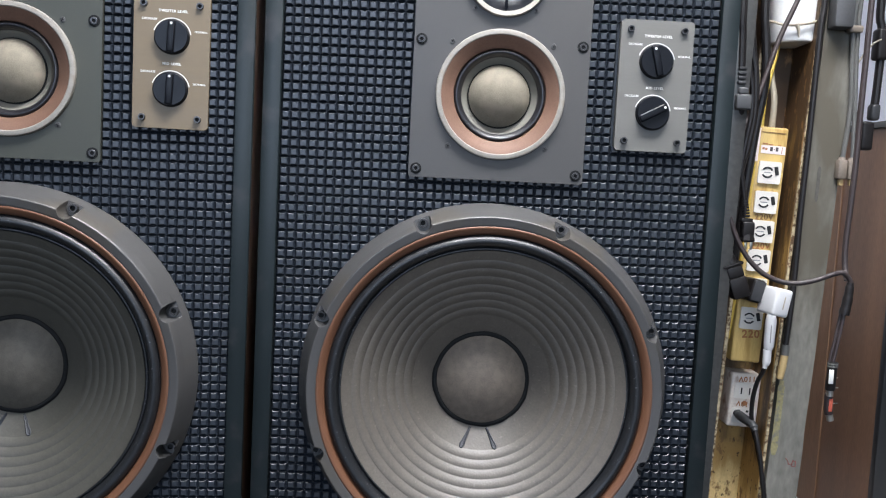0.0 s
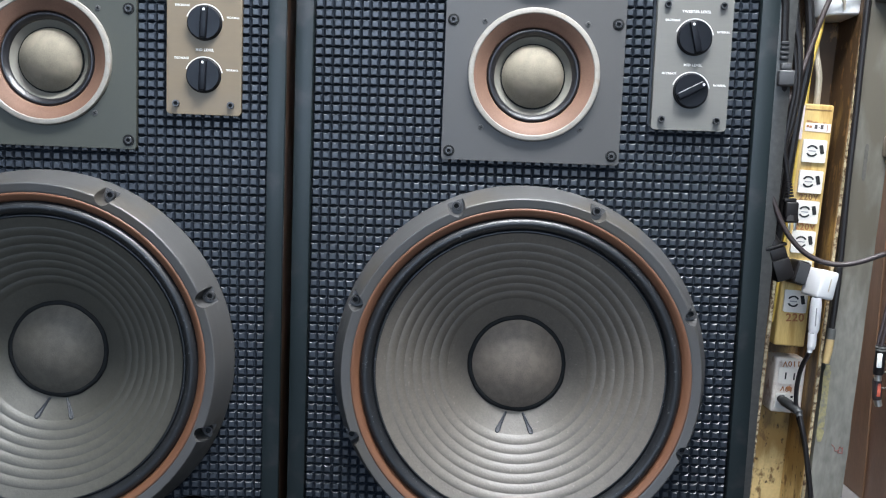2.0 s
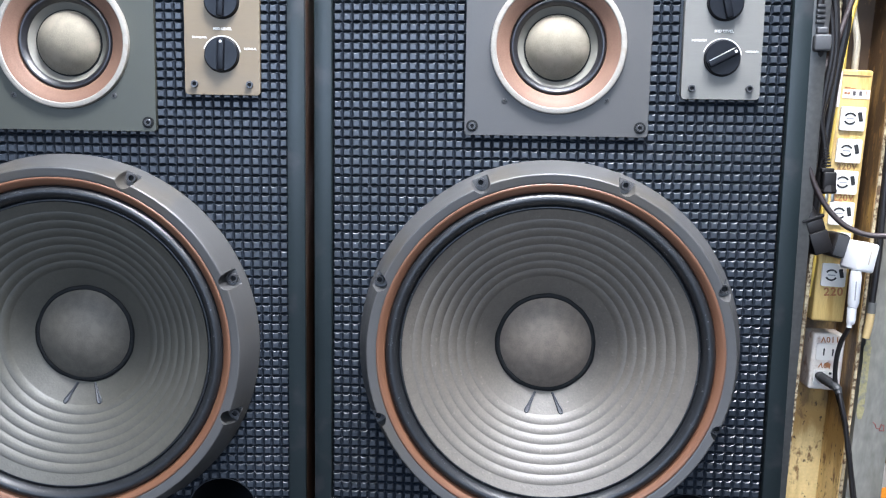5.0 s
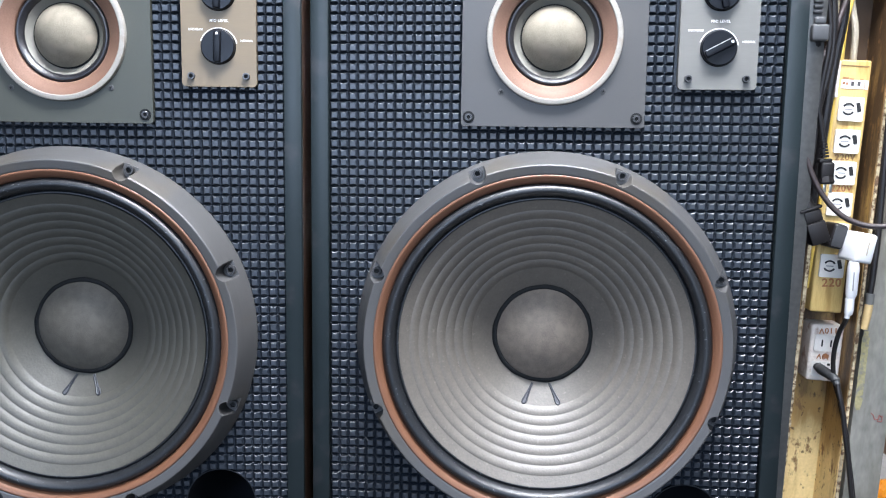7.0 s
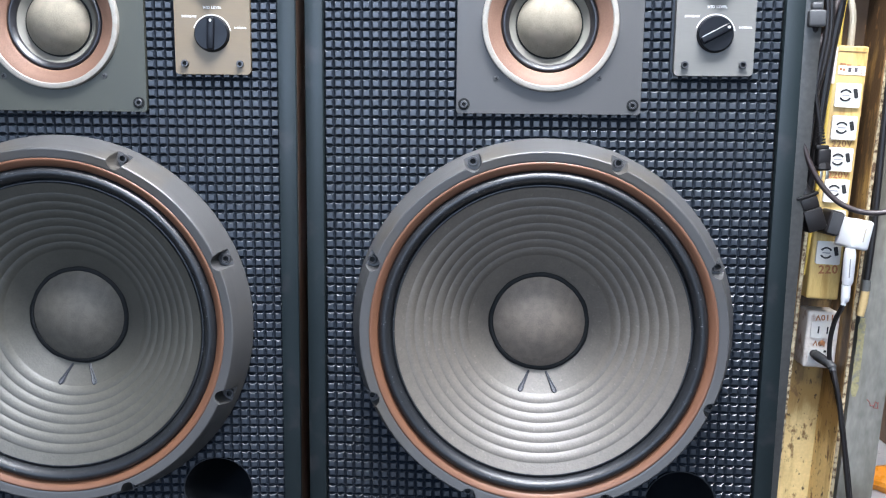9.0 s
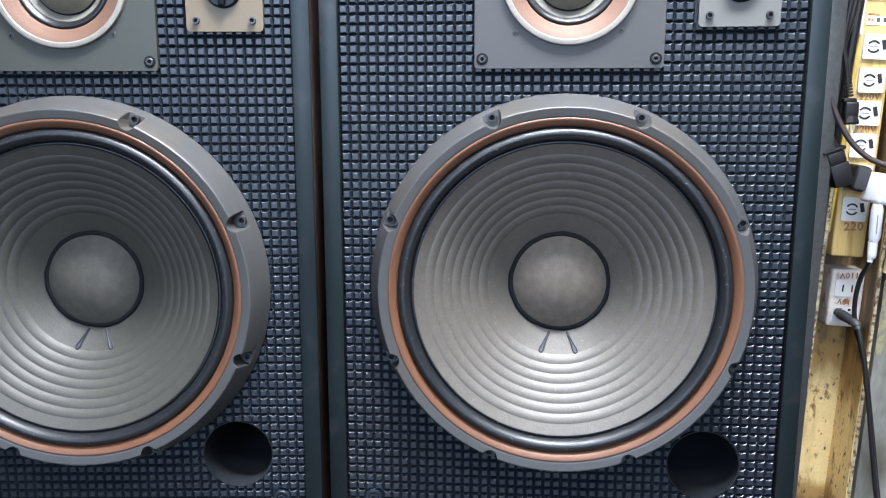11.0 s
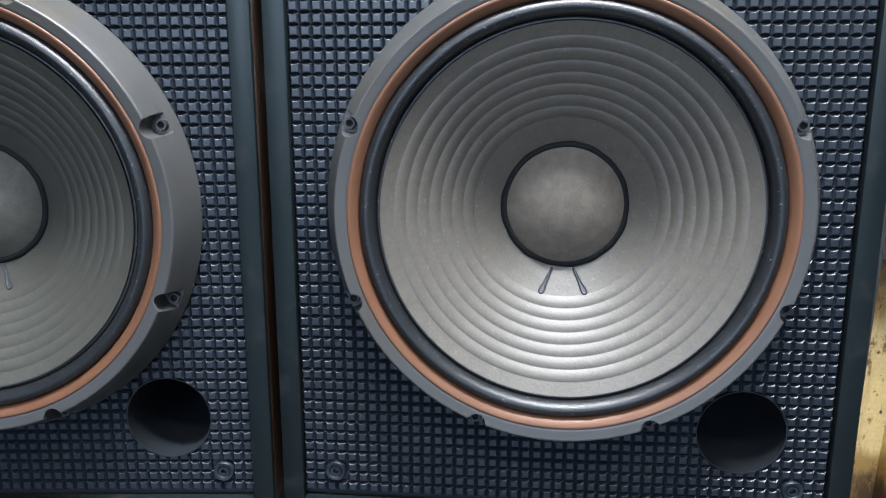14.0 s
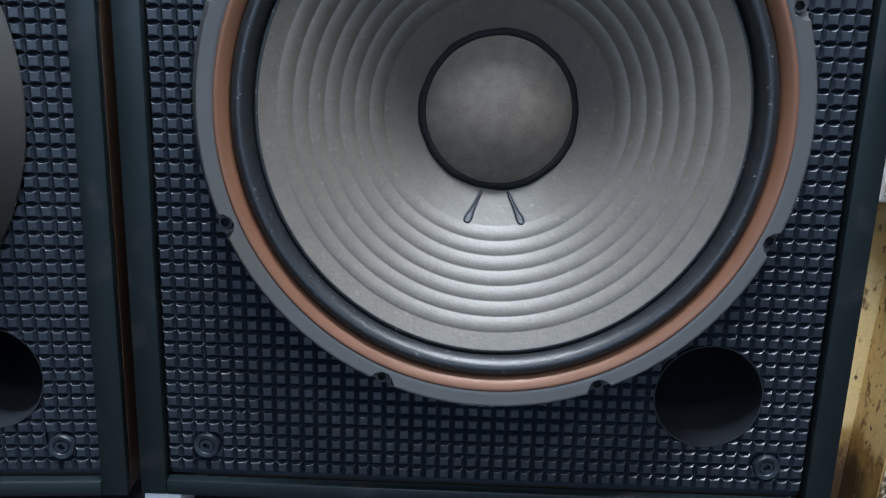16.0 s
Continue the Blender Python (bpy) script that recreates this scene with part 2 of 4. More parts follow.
def writing(name, text, size, x, y, z, mat, parent, turn=0.0, depth=0.0002):
    cu = bpy.data.curves.new(name, "FONT")
    cu.body, cu.size, cu.align_x, cu.align_y, cu.extrude = text, size, "CENTER", "CENTER", depth
    cu.offset, cu.space_character = size * 0.022, 1.12
    tmp = bpy.data.objects.new(name, cu)
    me = bpy.data.meshes.new_from_object(tmp)
    bpy.data.objects.remove(tmp), bpy.data.curves.remove(cu)
    me.materials.clear()
    me.materials.append(mat)
    ob = new(name, me)
    ob.parent = parent
    ob.matrix_basis = pose(x, y, z) @ pose(0, 0, 0, 0, turn, 0) @ pose(0, 0, 0, 90, 0, 0)
    return ob


def socket_bolt(x, y, z, r, h, name, parent, mat=None):
    """A round cap screw with a hexagon socket, its head towards -y."""
    bm = lathe([(r, y), (r, y - h * 0.85), (r * 0.92, y - h), (r * 0.60, y - h), (r * 0.54, y - h * 0.3)], x, z, 18)
    bolt = part(name, bm, mat or M_BOLT, parent)
    part("socket", lathe([(r * 0.56, y - h * 0.35), (r * 0.25, y - h * 0.32), (0, y - h * 0.3)], x, z, 12), M_RING, bolt)
    return bolt


# ---- loudspeakers ----
BX = 0.0005                     # middle of the baffle
HALF, INNER = 0.2556, 0.2365    # half widths: cabinet, baffle
LOW, HIGH = 0.0095, 0.925        # cabinet
BAFFLE_LOW, BAFFLE_HIGH = 0.0215, 0.905
PITCH_X, PITCH_Z = 2 * INNER / 47, 0.01014
WX, WZ = -0.0002, 0.2976         # woofer
MX, MZ = 0.0016, 0.6208         # midrange
TX, TZ = 0.0030, 0.7488         # tweeter
PORT = (0.1602, 0.1005, 0.0392)
PANEL = (0.1291, 0.2084, 0.5680, 0.7092)
PLATE = (-0.0940, 0.0970, 0.5280, 0.835)
CUPS = [(-0.2065, 0.0475), (0.2085, 0.0465)]


# a stud is a blunt pyramid, with a deeper hollow above and below it than at its sides: half width, y at the corners, above and below, beside
STUD_LEVELS = ((0.00500, 0.0030, 0.0058, 0.0036), (0.00328, 0.0010, 0.0010, 0.0010), (0.00284, 0.0006, 0.0006, 0.0006))


def stud_ring(w, corner, above, beside, pull):
    return [(-w, corner, -w), (0, above, -w + pull), (w, corner, -w), (w, beside, 0), (w, corner, w), (0, above, w - pull), (-w, corner, w), (-w, beside, 0)]


STUD_RINGS = [stud_ring(*level, 0.00028 if k else 0.0) for k, level in enumerate(STUD_LEVELS)]


def stud_faces(k):
    """Faces of one stud whose vertices begin at k."""
    out = [tuple(range(k + 16, k + 24))]
    for a in (k, k + 8):
        out += [(a + i, a + (i + 1) % 8, a + 8 + (i + 1) % 8, a + 8 + i) for i in range(8)]
    return out


def stud_mesh():
    me = bpy.data.meshes.new("stud")
    me.from_pydata([p for ring in STUD_RINGS for p in ring], [], stud_faces(0))
    me.materials.append(M_STUD)
    return me


def inside(r, x, z, m=0.0):
    return r[0] - m < x < r[1] + m and r[2] - m < z < r[3] + m


def stud_places():
    """Places of the studs that stand free, in two lots: those of the foot of the baffle, and the rest."""
    foot, rest = [], []
    row = 0
    z = 0.0311
    while z < BAFFLE_HIGH - 0.004:
        for c in range(47):
            x = BX - INNER + (c + 0.5) * PITCH_X
            d = math.hypot(x - WX, z - WZ)
            p = math.hypot(x - PORT[0], z - PORT[1])
            if d < 0.2 or inside(PLATE, x, z, -0.002) or inside(PANEL, x, z, -0.002) or p < PORT[2] - 0.001:
                continue
            if min(math.hypot(x - a, z - b) for a, b in CUPS) < 0.0085:
                continue
            (foot if row < 7 and p > PORT[2] + 0.008 and len(foot) < 290 else rest).append((x, z))
        row += 1
        z += PITCH_Z
    return foot, rest


def joined_studs(places):
    verts, faces = [], []
    for x, z in places:
        faces += stud_faces(len(verts))
        for ring in STUD_RINGS:
            for sx, y, sz in ring:
                px, pz = x + sx, z + sz
                d = math.hypot(px - PORT[0], pz - PORT[1])
                if d < PORT[2] + 0.0006:
                    g = (PORT[2] + 0.0006) / max(d, 1e-5)
                    px, pz = PORT[0] + (px - PORT[0]) * g, PORT[1] + (pz - PORT[1]) * g
                verts.append((px, y, pz))
    me = bpy.data.meshes.new("studs")
    me.from_pydata(verts, [], faces)
    me.materials.append(M_STUD)
    return me


STUD = stud_mesh()
FOOT, REST = stud_places()
STUDS = joined_studs(REST)

BOLT_R = 0.1958
BOLT_ANGLES = [radians(22.5 + 45 * i) for i in range(8)]


# section of the flange from its outer foot over the ridge and down the inner band: radius, y
FLANGE_SECTION = ((0.2048, 0.0), (0.2052, -0.0015), (0.2050, -0.0040), (0.2040, -0.0068), (0.1965, -0.0290), (0.1925, -0.0390), (0.1919, -0.0399),
                  (0.1912, -0.0404), (0.1903, -0.0405), (0.1890, -0.0402), (0.1832, -0.0392), (0.1816, -0.0386))
POCKET_FLOOR, POCKET_HALF, POCKET_REACH = -0.0150, 0.0084, 0.0100


def flange_mesh():
    """The cast ring, with a round-ended pocket for each bolt, open to the outside."""
    rings = []
    for (r0, y0), (r1, y1) in zip(FLANGE_SECTION, FLANGE_SECTION[1:]):
        n = max(1, round(math.hypot(r1 - r0, y1 - y0) / 0.0007))
        rings += [(r0 + (r1 - r0) * k / n, y0 + (y1 - y0) * k / n) for k in range(n)]
    rings += [FLANGE_SECTION[-1], (0.1800, -0.0300), (0.1780, 0.0)]
    step = 0.0006 / BOLT_R
    near = [k * step for k in range(-16, 17)]
    rest = radians(45) - 32 * step
    angles = sorted(a + o for a in BOLT_ANGLES for o in near + [16 * step + rest * k / 10 for k in range(1, 10)])

    def pocket(r, y, a):
        off = min(((a - b + math.pi) % (2 * math.pi) - math.pi for b in BOLT_ANGLES), key=abs) * BOLT_R
        inward = max(0.0, BOLT_R - r) / POCKET_REACH
        edge = math.hypot(off / POCKET_HALF, inward)
        if edge > 1.09 or r < 0.1815:
            return r, y
        drop = min(1.0, (1.09 - edge) / 0.13)
        return r, max(y, y + (POCKET_FLOOR - y) * drop)

    return mesh_of("flange", lathe(rings, WX, WZ, angles=angles, shape=pocket), M_FLANGE, 28)


def cone_profile():
    r0, y0, r1, y1 = 0.1552, -0.0300, 0.0525, 0.0310
    out = []
    for i in range(241):
        r = r0 + (r1 - r0) * i / 240
        f = (r0 - r) / (r0 - r1)
        y = y0 + (y1 - y0) * (0.95 * f + 0.05 * f * f)
        if 0.079 < r < 0.1445:
            ph = (r - 0.079) / 0.00936
            y -= 0.00138 * abs(math.sin(math.pi * ph)) ** 0.82
        out.append((r, y))
    return out


CONE = cone_profile()


def on_cone(r):
    return min(CONE, key=lambda p: abs(p[0] - r))[1]


FLANGE = flange_mesh()
CONE_MESH = mesh_of("cone", lathe(CONE, WX, WZ, 128), M_CONE, 60)
CONE_MESH_SHADED = mesh_of("cone", lathe(CONE, WX, WZ, 128), M_CONE_SHADED, 60)


def surround_profile():
    """A wide roll, and a low second one towards the cone."""
    out = [(0.1748, -0.0255), (0.1746, -0.0215), (0.1736, -0.0203)]
    for i in range(17):
        a = math.pi * i / 16
        out.append((0.1661 + 0.0072 * math.cos(a), -0.0265 - 0.0117 * math.sin(a)))
    for i in range(1, 7):
        a = math.pi * i / 6
        out.append((0.1567 + 0.0022 * math.cos(a), -0.0262 - 0.0026 * math.sin(a)))
    return out + [(0.1540, -0.0285)]


def dome(r, y, h, n=14):
    """A spherical cap that bulges towards -y."""
    R = (r * r + h * h) / (2 * h)
    top = math.asin(r / R)
    return [(R * math.sin(top * (1 - i / n)), y - (R * math.cos(top * (1 - i / n)) - (R - h))) for i in range(n + 1)]


def glue_ring_mesh():
    """The black bead round the dust cap, thicker above than below and laid on by a brush."""
    def uneven(r, y, a):
        wave = 0.0004 * math.sin(3 * a + 1.0) + 0.0003 * math.sin(7 * a) + 0.0002 * math.sin(17 * a + 0.5)
        return r + wave * (1.0 if r > 0.053 else 0.6), y - 0.3 * wave
    base = on_cone(0.0560)
    return lathe([(0.0566, base + 0.0006), (0.0560, base - 0.0010), (0.0545, base - 0.0022), (0.0528, base - 0.0026), (0.0514, base - 0.0022), (0.0507, base - 0.0008), (0.0500, base + 0.0030)], WX + 0.0003, WZ + 0.0008, 96, shape=uneven)


def lead_line(sign):
    """The teardrop outline of a lead dressed down the cone from the dust cap."""
    a, b = (sign * 0.0096, -0.0560), (sign * 0.0190, -0.0742)
    d = Vector((b[0] - a[0], b[1] - a[1])).normalized()
    n = Vector((d.y, -d.x))
    out = []
    for f, w in ((0.0, 0.0004), (0.35, 0.0008), (0.7, 0.0014), (0.9, 0.0021), (1.05, 0.0016), (1.1, 0.0)):
        out.append((a[0] + (b[0] - a[0]) * f, a[1] + (b[1] - a[1]) * f, w))
    return [(x + n.x * w, z + n.y * w) for x, z, w in out] + [(x - n.x * w, z - n.y * w) for x, z, w in reversed(out[:-1])]


def lead(sign):
    pts = [(WX + x, on_cone(math.hypot(x, z)) - 0.0006, WZ + z) for x, z in lead_line(sign)]
    return tube(pts, 0.0010, 6)


def glue_pad(sign):
    line = lead_line(sign)
    bm = bmesh.new()
    top = [bm.verts.new((WX + x, on_cone(math.hypot(x, z)) - 0.0006, WZ + z)) for x, z in line]
    low = [bm.verts.new((WX + x, on_cone(math.hypot(x, z)) + 0.0004, WZ + z)) for x, z in line]
    half = len(line) // 2
    for i in range(half):
        j = len(line) - 1 - i
        if j - 1 > i + 1:
            bm.faces.new((top[i], top[i + 1], top[j - 1], top[j]))
        else:
            bm.faces.new((top[i], top[i + 1], top[j]))
    for i in range(len(line)):
        k = (i + 1) % len(line)
        bm.faces.new((top[i], top[k], low[k], low[i]))
    bmesh.ops.recalc_face_normals(bm, faces=bm.faces)
    return bm


def cross_screw(x, z, parent):
    bm = lathe([(0.0031, -0.0042), (0.0029, -0.0047), (0, -0.0051)], x, z, 14)
    ob = part("cross_screw", bm, M_PLATE, parent)
    for turn in (20, 110):
        s = box(-0.0018, 0.0018, -0.0053, -0.0049, -0.00035, 0.00035)
        sl = part("slot", s, M_RING, ob, sharp=0)
        sl.matrix_basis = pose(x, 0, z, 0, turn, 0)


# worn: adds a nickel strip that draws the lamp's glint along the grip
def knob(x, z, turn, parent, worn=False):
    k = part("knob", lathe([(0.0186, -0.0042), (0.0186, -0.0052), (0.0180, -0.0058), (0.0176, -0.0085), (0.0168, -0.0094), (0, -0.0094)], 0, 0, 48), M_KNOB, parent, "round black plastic knob")
    k.matrix_basis = pose(x, 0, z, 0, turn, 0)
    grip = box(-0.0037, 0.0037, -0.0128, -0.0088, -0.0162, 0.0162, 0.0012, 3)
    part("grip", grip, M_KNOB, k)
    if worn:
        # painted glint, no wear: only the grip turned towards the lamp has it
        part("worn_edge", box(-0.0040, -0.0031, -0.0130, -0.0112, -0.0140, 0.0140, 0.0003), M_NICKEL, k, "bright strip for the lamp's glint on the grip edge")
    part("pointer_dot", lathe([(0.0015, -0.0123), (0.0014, -0.0129), (0, -0.0129)], 0, 0.0132, 14), M_WHITE, k, "white pointer dot")


def scale_arc(x, z, parent):
    bm = bmesh.new()
    inner, outer = [], []
    for i in range(31):
        a = radians(-72 + 152 * i / 30)
        inner.append(bm.verts.new((x + 0.0192 * math.sin(a), -0.0044, z + 0.0192 * math.cos(a))))
        outer.append(bm.verts.new((x + 0.0202 * math.sin(a), -0.0044, z + 0.0202 * math.cos(a))))
    for i in range(30):
        bm.faces.new((inner[i], inner[i + 1], outer[i + 1], outer[i]))
    geo = bmesh.ops.extrude_face_region(bm, geom=bm.faces[:])["geom"]
    for v in geo:
        if isinstance(v, bmesh.types.BMVert):
            v.co.y = -0.0040
    bmesh.ops.recalc_face_normals(bm, faces=bm.faces)
    part("scale_arc", bm, M_WHITE, parent, sharp=0)


def loudspeaker(m, label, panel_mat, panel_label, knob_turns, cone_mesh, cap_mat, plate_mat, plate_label):
    sp = empty("loudspeaker", label, "loudspeaker", "pair of floor loudspeakers", m=m)
    # cabinet
    x0, x1 = BX - HALF, BX + HALF
    part("side_panel", box(x0, x0 + 0.016, 0.004, 0.46, LOW, HIGH, 0.0012), M_WALNUT, sp, "dark walnut veneer side")
    part("side_panel", box(x1 - 0.016, x1, 0.004, 0.46, LOW, HIGH, 0.0012), M_WALNUT, sp, "dark walnut veneer side")
    part("top_panel", box(x0 + 0.016, x1 - 0.016, 0.004, 0.46, HIGH - 0.019, HIGH), M_WALNUT, sp)
    part("bottom_panel", box(x0 + 0.016, x1 - 0.016, 0.0245, 0.46, LOW, LOW + 0.019), M_WALNUT, sp)
    part("back_panel", box(x0 + 0.016, x1 - 0.016, 0.442, 0.46, LOW + 0.012, HIGH - 0.019), M_FRAME, sp)
    # black front frame, a little proud of the baffle
    part("frame_rail", box(x0, BX - INNER, -0.0065, 0.0035, LOW, HIGH, 0.0012), M_FRAME, sp)
    part("frame_rail", box(BX + INNER, x1, -0.0065, 0.0035, LOW, HIGH, 0.0012), M_FRAME, sp)
    part("frame_rail", box(BX - INNER, BX + INNER, -0.0065, 0.0035, LOW, BAFFLE_LOW, 0.0012, 2), M_FRAME, sp)
    part("frame_rail", box(BX - INNER, BX + INNER, -0.0065, 0.0035, BAFFLE_HIGH, HIGH, 0.0010), M_FRAME, sp)
    # baffle board and its studs
    board = part("baffle", rounded_sheet(BX - INNER, BX + INNER, BAFFLE_LOW, BAFFLE_HIGH, 0.0060, 0.024, 0.0004, 1,
                                         [(WX, WZ, 0.178), (MX, MZ, 0.050), (TX, TZ, 0.035), (PORT[0], PORT[1], PORT[2])]), M_STUD, sp, "black grooved board", 0)
    studs = new("studs", STUDS)
    studs.parent = board
    tagged(studs, kind="stuff")
    for x, z in FOOT:
        s = new("stud", STUD)
        s.parent, s.location = board, (x, 0, z)
    for x, z in CUPS:
        c = part("cup_washer", lathe([(0.0098, 0.004), (0.0098, 0.0), (0.0088, -0.0016), (0.0062, -0.0012), (0.0050, 0.0), (0.0046, -0.0008), (0.0028, -0.0008), (0.0024, 0.004), (0, 0.004)], x, z, 28), M_STUD, board)
    # bass reflex port
    part("port", lathe([(PORT[2] + 0.0004, 0.0010), (PORT[2] - 0.0006, 0.0012), (PORT[2] - 0.0014, 0.010), (PORT[2] - 0.0022, 0.20), (PORT[2] + 0.001, 0.20), (PORT[2] + 0.001, 0.026)], PORT[0], PORT[1], 64), M_PORT, sp, "black bass reflex tube")
    # woofer
    w = empty("woofer", "large grey paper cone woofer with copper trim ring", parent=sp)
    f = new("flange", FLANGE)
    f.parent = w
    tagged(f, "grey cast metal flange")
    part("trim_ring", lathe([(0.1822, -0.0350), (0.1820, -0.0380), (0.1812, -0.0391), (0.1800, -0.0393), (0.1782, -0.0386), (0.1758, -0.0370), (0.1737, -0.0350), (0.1726, -0.0330), (0.1724, -0.0300), (0.1735, -0.0250), (0.1743, -0.0200)], WX, WZ, 160), M_COPPER, w, "copper coloured ring", 60)
    part("surround", lathe(surround_profile(), WX, WZ, 128), M_RUBBER, w, "black rolled surround", 60)
    c = new("cone", cone_mesh)
    c.parent = w
    tagged(c, "grey corrugated paper cone")
    part("glue_ring", glue_ring_mesh(), M_RING, w, "", 60)
    part("dust_cap", lathe(dome(0.0522, 0.0280, 0.0175, 22), WX + 0.0006, WZ + 0.0012, 72), cap_mat, w, "grey felt dust cap", 60)
    for a in BOLT_ANGLES:
        socket_bolt(WX + BOLT_R * math.sin(a), -0.0150, WZ + BOLT_R * math.cos(a), 0.0050, 0.0055, "bolt", w)
    for s in (-1, 1):
        part("glue_pad", glue_pad(s), M_PAD, w)
        part("lead", lead(s), M_LEAD, w)
    for i in range(4):
        a = math.pi + (1.5 - i) * 0.033 + 0.045
        mark = part("maker_mark", box(-0.0023, 0.0023, -0.0004, 0.0004, -0.0018, 0.0018, 0.0003), M_MARK, w)
        mark.matrix_basis = pose(WX + 0.1945 * math.sin(a), -0.0341, WZ + 0.1945 * math.cos(a), 0, math.degrees(a - math.pi), 0) @ pose(0, 0, 0, 68, 0, 0)
    # plate with midrange and tweeter
    pl = part("driver_plate", rounded_sheet(*PLATE, -0.0040, 0.0045, 0.003, 4, [(MX, MZ, 0.0640), (TX, TZ, 0.0400)]), plate_mat, sp, plate_label, 30)
    for x in (-0.0862, 0.0888):
        for z in (0.5374, 0.6764, 0.8190):
            part("washer", lathe([(0.0063, -0.0039), (0.0060, -0.0047), (0.0040, -0.0047)], x, z, 20), M_RING, pl)
            socket_bolt(x, -0.0042, z, 0.0038, 0.0017, "bolt", pl)
    for x, z in ((-0.0525, 0.6759), (0.0568, 0.6756), (-0.0526, 0.5638), (0.0535, 0.5652), (-0.0299, 0.7121), (0.0357, 0.7128)):
        cross_screw(x, z, pl)
    md = empty("midrange", "midrange driver with aluminium and copper rings", parent=sp)
    part("rim", lathe([(0.0702, -0.0035), (0.0702, -0.0075), (0.0697, -0.0088), (0.0688, -0.0092), (0.0648, -0.0089), (0.0640, -0.0080)], MX, MZ, 96), M_ALU, md, "bright turned aluminium rim")
    part("horn_ring", lathe([(0.0647, -0.0082), (0.0618, -0.0072), (0.0570, -0.0044), (0.0535, -0.0022), (0.0512, -0.0012), (0.0504, 0.0000), (0.0501, 0.0060)], MX, MZ, 96), M_MIDRING, md, "copper coloured inner ring", 60)
    part("surround", lathe([(0.0503, 0.0050), (0.0500, 0.0024), (0.0488, 0.0002), (0.0473, -0.0006), (0.0455, 0.0004), (0.0438, 0.0026), (0.0424, 0.0036), (0.0418, 0.0070)], MX, MZ, 80), M_MIDSURR, md, "", 60)
    part("cone", lathe([(0.0444, 0.0038), (0.0415, 0.0065), (0.0375, 0.0100), (0.0335, 0.0135)], MX, MZ, 80), M_MIDCONE, md, "pale grey cone", 60)
    part("gap_ring", lathe([(0.0352, 0.0118), (0.0347, 0.0104), (0.0334, 0.0100), (0.0326, 0.0125)], MX, MZ, 60), M_RING, md)
    part("dust_cap", lathe(dome(0.0338, 0.0102, 0.0175), MX, MZ, 60), M_MIDCAP, md, "tan fabric dome", 60)
    tw = empty("tweeter", "tweeter with aluminium rim and black diffuser", parent=sp)
    part("rim", lathe([(0.0450, -0.0035), (0.0450, -0.0080), (0.0440, -0.0095), (0.0395, -0.0085), (0.0385, -0.006)], TX, TZ, 80), M_ALU, tw)
    part("horn", lathe([(0.0388, -0.0065), (0.0330, 0.0010), (0.0230, 0.0080), (0.0160, 0.0100)], TX, TZ, 60), M_KNOB, tw, "", 60)
    part("diaphragm", lathe(dome(0.0165, 0.0100, 0.0075), TX, TZ, 40), M_PLATE, tw, "", 60)
    part("diffuser", box(TX - 0.0016, TX + 0.0016, -0.0060, 0.0010, TZ - 0.0385, TZ + 0.0385, 0.0008), M_KNOB, tw)
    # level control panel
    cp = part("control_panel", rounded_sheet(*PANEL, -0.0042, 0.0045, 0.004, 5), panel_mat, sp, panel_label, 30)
    for x in (0.1394, 0.1975):
        for z in (0.5790, 0.6988):
            socket_bolt(x, -0.0042, z, 0.0038, 0.0032, "bolt", cp)
    for (x, z), turn, word in (((0.1690, 0.6650), knob_turns[0], "TWEETER LEVEL"), ((0.1685, 0.6096), knob_turns[1], "MID LEVEL")):
        knob(x, z, turn, cp, turn > 30)
        scale_arc(x, z, cp)
        writing("lettering", word, 0.0038, x + 0.0008, -0.00425, z + 0.0270, M_WHITE, cp)
        writing("lettering", "DECREASE", 0.0030, x - 0.0237, -0.00425, z + 0.0178, M_WHITE, cp)
        writing("lettering", "NORMAL", 0.0030, x + 0.0300, -0.00425, z + 0.0066, M_WHITE, cp)
    return sp


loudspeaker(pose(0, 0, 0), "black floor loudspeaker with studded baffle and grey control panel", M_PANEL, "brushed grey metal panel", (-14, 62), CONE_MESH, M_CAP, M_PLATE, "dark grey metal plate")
# cone and cap here take the copies with shade in their colour
loudspeaker(pose(-0.5207, -0.0227, -0.0020, 0, 0, 4.98), "black floor loudspeaker with studded baffle and champagne control panel", M_PANEL_TAN, "brushed champagne metal panel", (3, 2), CONE_MESH_SHADED, M_CAP_SHADED, M_PLATE_OLIVE, "olive grey metal plate")

# ---- the room ----
FLOOR = -0.30
M_FLOOR = material("dark_grey_terrazzo", (0.045, 0.045, 0.044), 0.35, 0, 0.12, 12, 260, 0.03, stain=(0.028, 0.028, 0.028), stain_scale=40, stain_amount=0.25)
M_WALL = material("pale_lilac_wall_paint", (0.80, 0.80, 0.88), 0.7, 0, 0.06, 3, 200, 0.15, stain=(0.45, 0.44, 0.47), stain_scale=4, stain_amount=0.2)
M_SIDE = material("dim_brown_panelling", (0.10, 0.095, 0.088), 0.7, 0, 0.2, 3, 120, 0.1)
M_CEIL = material("grey_ceiling_boards", (0.30, 0.30, 0.30), 0.8, 0, 0.05, 3, 200, 0.1)
XL, XR, YB, YF, TOP = -2.2, 1.9, 1.25, -4.4, 2.45
thing("floor", box(XL - 0.1, XR + 0.1, YF - 0.1, YB + 0.1, FLOOR - 0.1, FLOOR), M_FLOOR, "dark grey speckled terrazzo floor", "floor", kind="structure", sharp=0)
thing("ceiling", box(XL - 0.1, XR + 0.1, YF - 0.1, YB + 0.1, TOP, TOP + 0.1), M_CEIL, "plain grey boarded ceiling", "ceiling", kind="structure", sharp=0)
